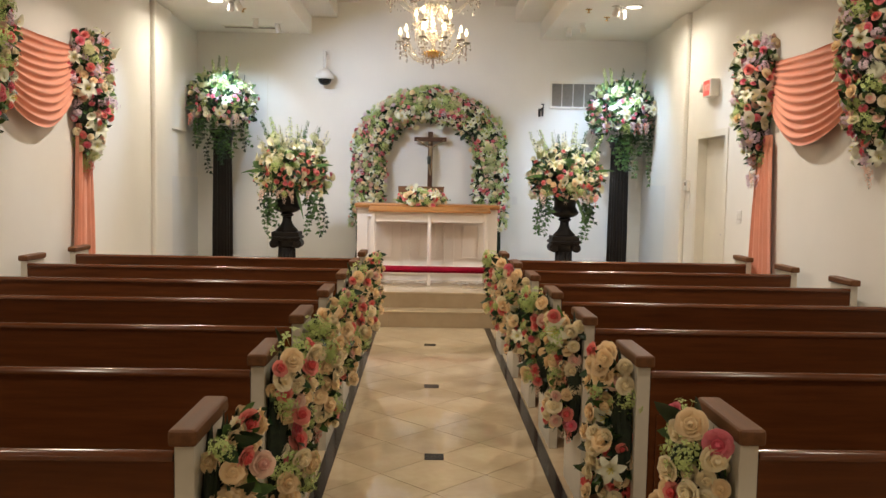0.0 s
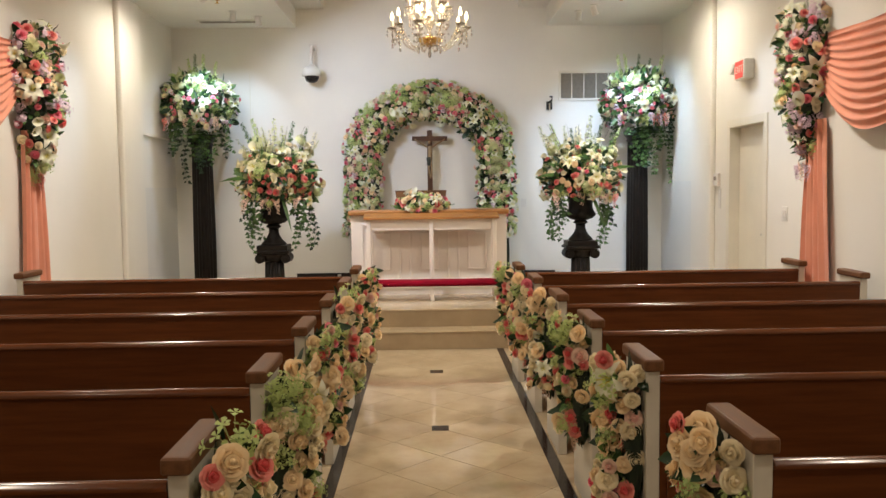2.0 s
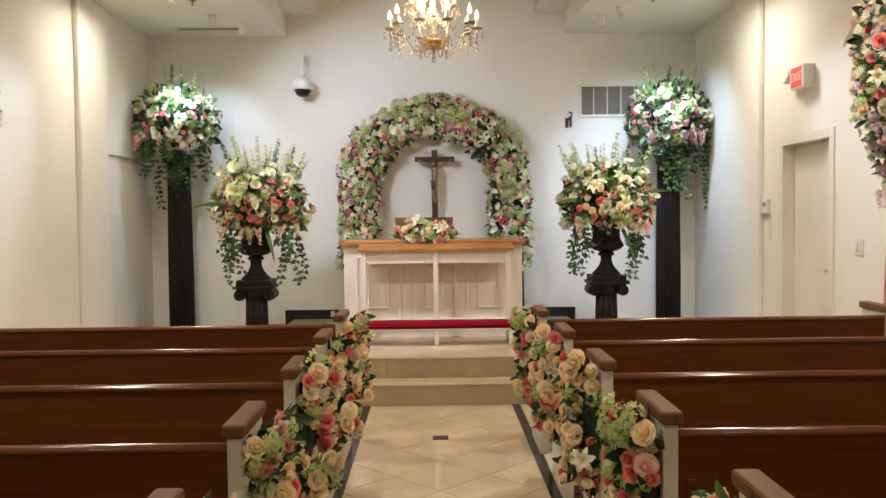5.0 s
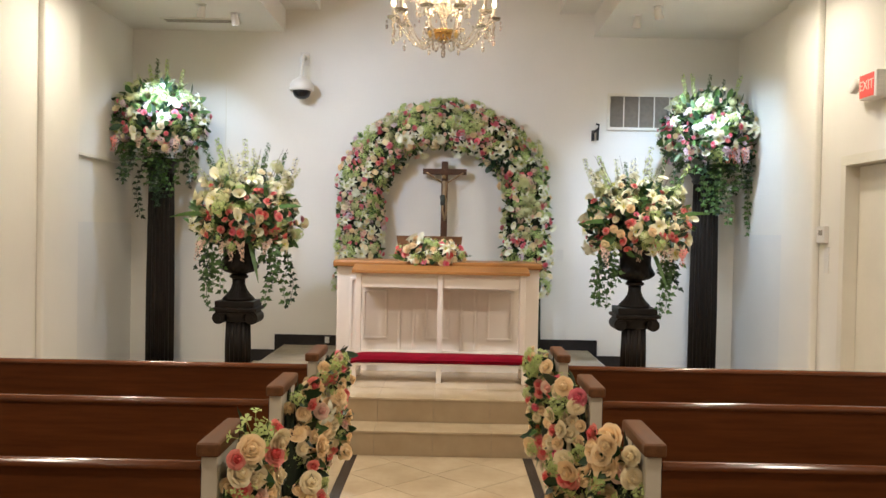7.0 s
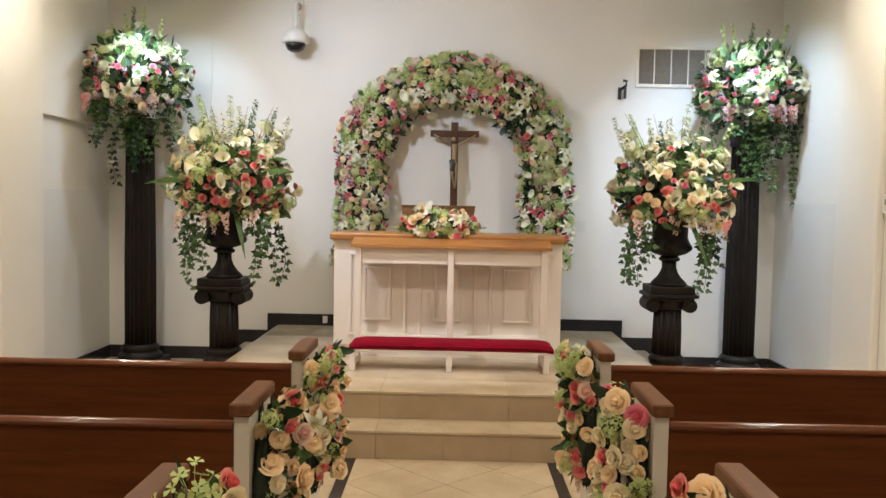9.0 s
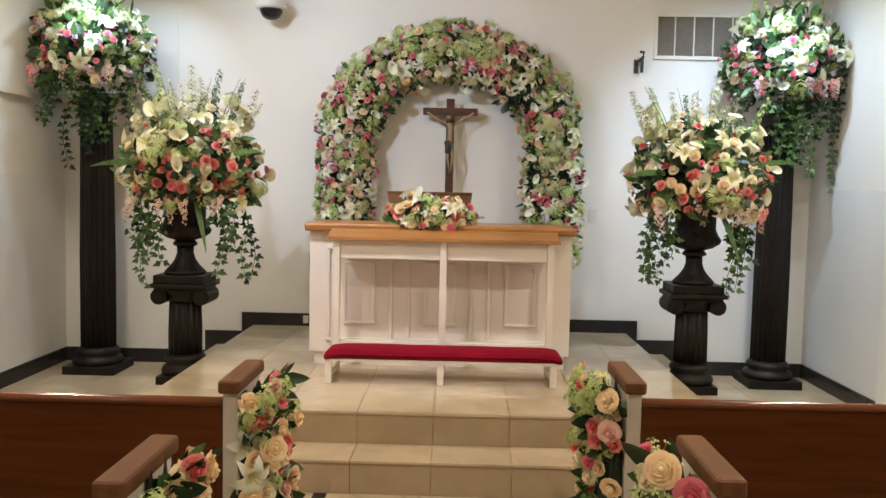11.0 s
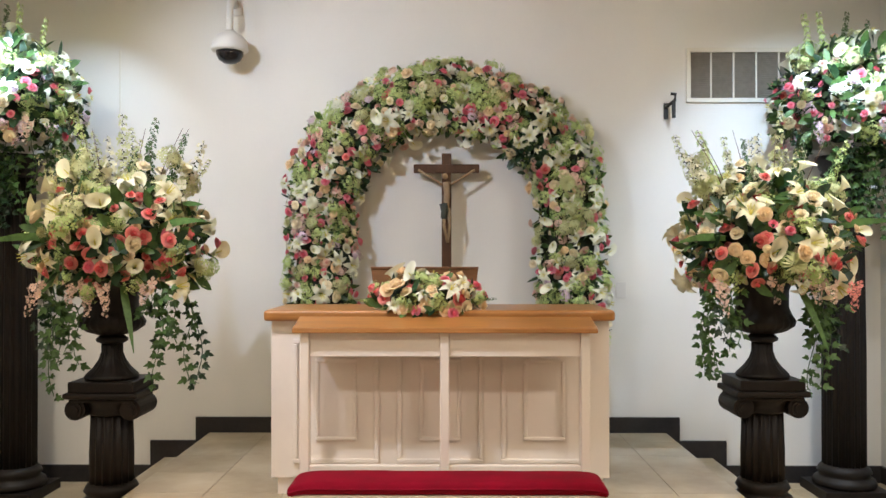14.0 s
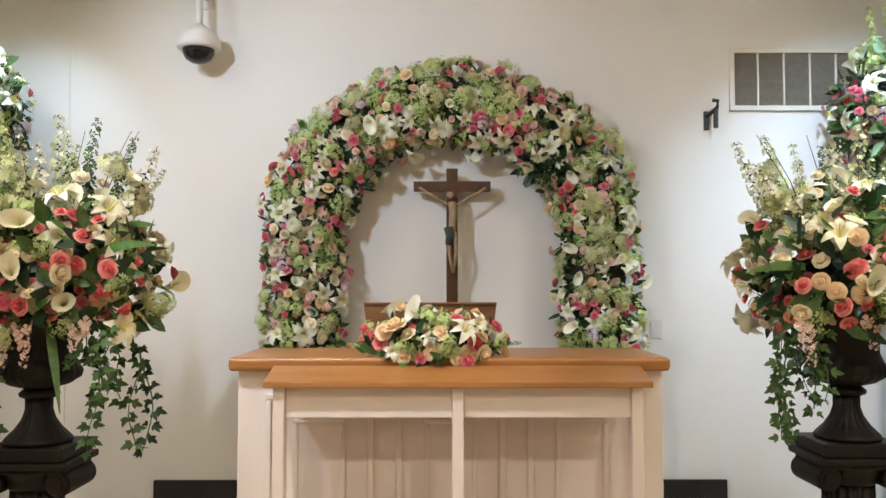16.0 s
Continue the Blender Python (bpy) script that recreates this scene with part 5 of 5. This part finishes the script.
part("lamp_arm", tube([(-0.05, 0.13, 0.0), (-0.06, 0.165, 0.02), (-0.07, 0.20, 0.03)], 0.01, 8), "plastic", ex)

# ---- floor pieces ----
def clip(poly, lo, hi, axis):
    for s, lim in ((1, lo), (-1, hi)):
        out = []
        for i, p in enumerate(poly):
            q = poly[(i + 1) % len(poly)]
            a, c = s * (p[axis] - lim), s * (q[axis] - lim)
            if a >= 0:
                out.append(p)
            if a * c < 0:
                t = a / (a - c)
                out.append((p[0] + t * (q[0] - p[0]), p[1] + t * (q[1] - p[1])))
        poly = out
        if len(poly) < 3:
            return []
    return poly


def slab(poly, z0, z1):
    b = bmesh.new()
    top = [b.verts.new((x, y, z1)) for x, y in poly]
    bot = [b.verts.new((x, y, z0)) for x, y in poly]
    b.faces.new(top)
    for i in range(len(poly)):
        j = (i + 1) % len(poly)
        b.faces.new((top[i], bot[i], bot[j], top[j]))
    bmesh.ops.recalc_face_normals(b, faces=b.faces[:])
    return b


floor = bpy.data.objects["floor"]
D = 0.2745        # half diagonal of a diamond tile
GAP = 0.0017
for i in range(-4, 5):
    for j in range(-22, 26):
        if (i + j) % 2:
            continue
        cx, cy = 1.275 + D * i, 8.525 + D * (j - 19)
        e = D - GAP * 1.41
        poly = [(cx - e, cy), (cx, cy - e), (cx + e, cy), (cx, cy + e)]
        poly = clip(clip(poly, 0.739, 1.863, 0), YF + 0.02, SY, 1)
        if poly:
            part("tile", slab(poly, -0.01, 0.0), "marble", floor)
rest = bmesh.new()
for side, x0, x1 in ((0, XL, 0.673), (1, 1.929, XR)):
    n = int(math.ceil((x1 - x0) / 0.41))
    for i in range(n):
        for j in range(-7, 36):
            a0 = x1 - 0.41 * (i + 1) if side == 0 else x0 + 0.41 * i
            poly = [(a0 + GAP, 0.41 * j + GAP), (a0 + 0.41 - GAP, 0.41 * j + GAP), (a0 + 0.41 - GAP, 0.41 * (j + 1) - GAP), (a0 + GAP, 0.41 * (j + 1) - GAP)]
            poly = clip(poly, x0 + 0.001, x1 - 0.001, 0)
            if poly:
                poly = clip(poly, YF + 0.02, YB - 0.001, 1)
            if poly and not (SX0 - 0.3 < a0 and a0 + 0.41 < SX1 + 0.3 and 0.41 * j > SY + 0.1):
                if i < 2 and 0.41 * j > 1.2:
                    part("tile", slab(poly, -0.01, 0.0), "marble", floor)
                else:
                    merge(rest, slab(poly, -0.01, 0.0))
tagged(part("floor_tiles", rest, "marbler", floor, "cream marble tiles under the pews"), kind="stuff")
b = box(1.232, 1.338, 0, 0.106, 0.0005, 0.003, 0.0008, 1)
for v_ in b.verts:
    v_.co.x -= 1.285
    v_.co.y -= 0.053
pm = obj("floor_inset", b, "black")
pm.matrix_world = pose(1.283, 8.525, 0)
structure(pm, "small black stone inset in the aisle floor", "floor inset")
for y in (6.88, 5.235, 3.59):
    structure(copy_thing(pm, pose(1.283, y, 0)), "small black stone inset in the aisle floor", "floor inset")
# platform treads, risers and top tiles
T = 0.40


def tiles_on(x0, x1, y0, y1, z, mx=1.25, my=None):
    i0 = int(math.floor((x0 - mx) / T))
    i1 = int(math.ceil((x1 - mx) / T))
    yy = y0
    while yy < y1 - 0.01:
        for i in range(i0, i1):
            poly = [(mx + T * i + GAP, yy + GAP), (mx + T * (i + 1) - GAP, yy + GAP), (mx + T * (i + 1) - GAP, min(yy + T, y1) - GAP), (mx + T * i + GAP, min(yy + T, y1) - GAP)]
            poly = clip(poly, x0, x1, 0)
            if poly:
                part("tile", slab(poly, z - 0.012, z), "marble", platform)
        yy += T


tiles_on(SX0 - 0.012, SX1 + 0.012, SY - 0.012, PY, STEP)
tiles_on(SX0 - 0.012, PX0, PY, YB - 0.023, STEP)
tiles_on(PX1, SX1 + 0.012, PY, YB - 0.023, STEP)
tiles_on(PX0 - 0.012, PX1 + 0.012, PY - 0.012, YB - 0.023, 2 * STEP)
for (x0, x1, y, z0) in ((SX0, SX1, SY, 0.0), (PX0, PX1, PY, STEP)):
    k = int(math.floor((x0 - 1.25) / T))
    while 1.25 + T * k < x1:
        a, c = max(x0, 1.25 + T * k + GAP), min(x1, 1.25 + T * (k + 1) - GAP)
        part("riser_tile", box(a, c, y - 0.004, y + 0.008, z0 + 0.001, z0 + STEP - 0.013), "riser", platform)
        k += 1
for (x, s, y, z0) in ((SX0, -1, SY, 0.0), (SX1, 1, SY, 0.0), (PX0, -1, PY, STEP), (PX1, 1, PY, STEP)):
    yy = y
    while yy < YB - 0.03:
        a, c = sorted((x + s * 0.004, x - s * 0.008))
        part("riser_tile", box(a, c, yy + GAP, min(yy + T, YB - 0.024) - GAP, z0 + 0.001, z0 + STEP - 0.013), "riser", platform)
        yy += T
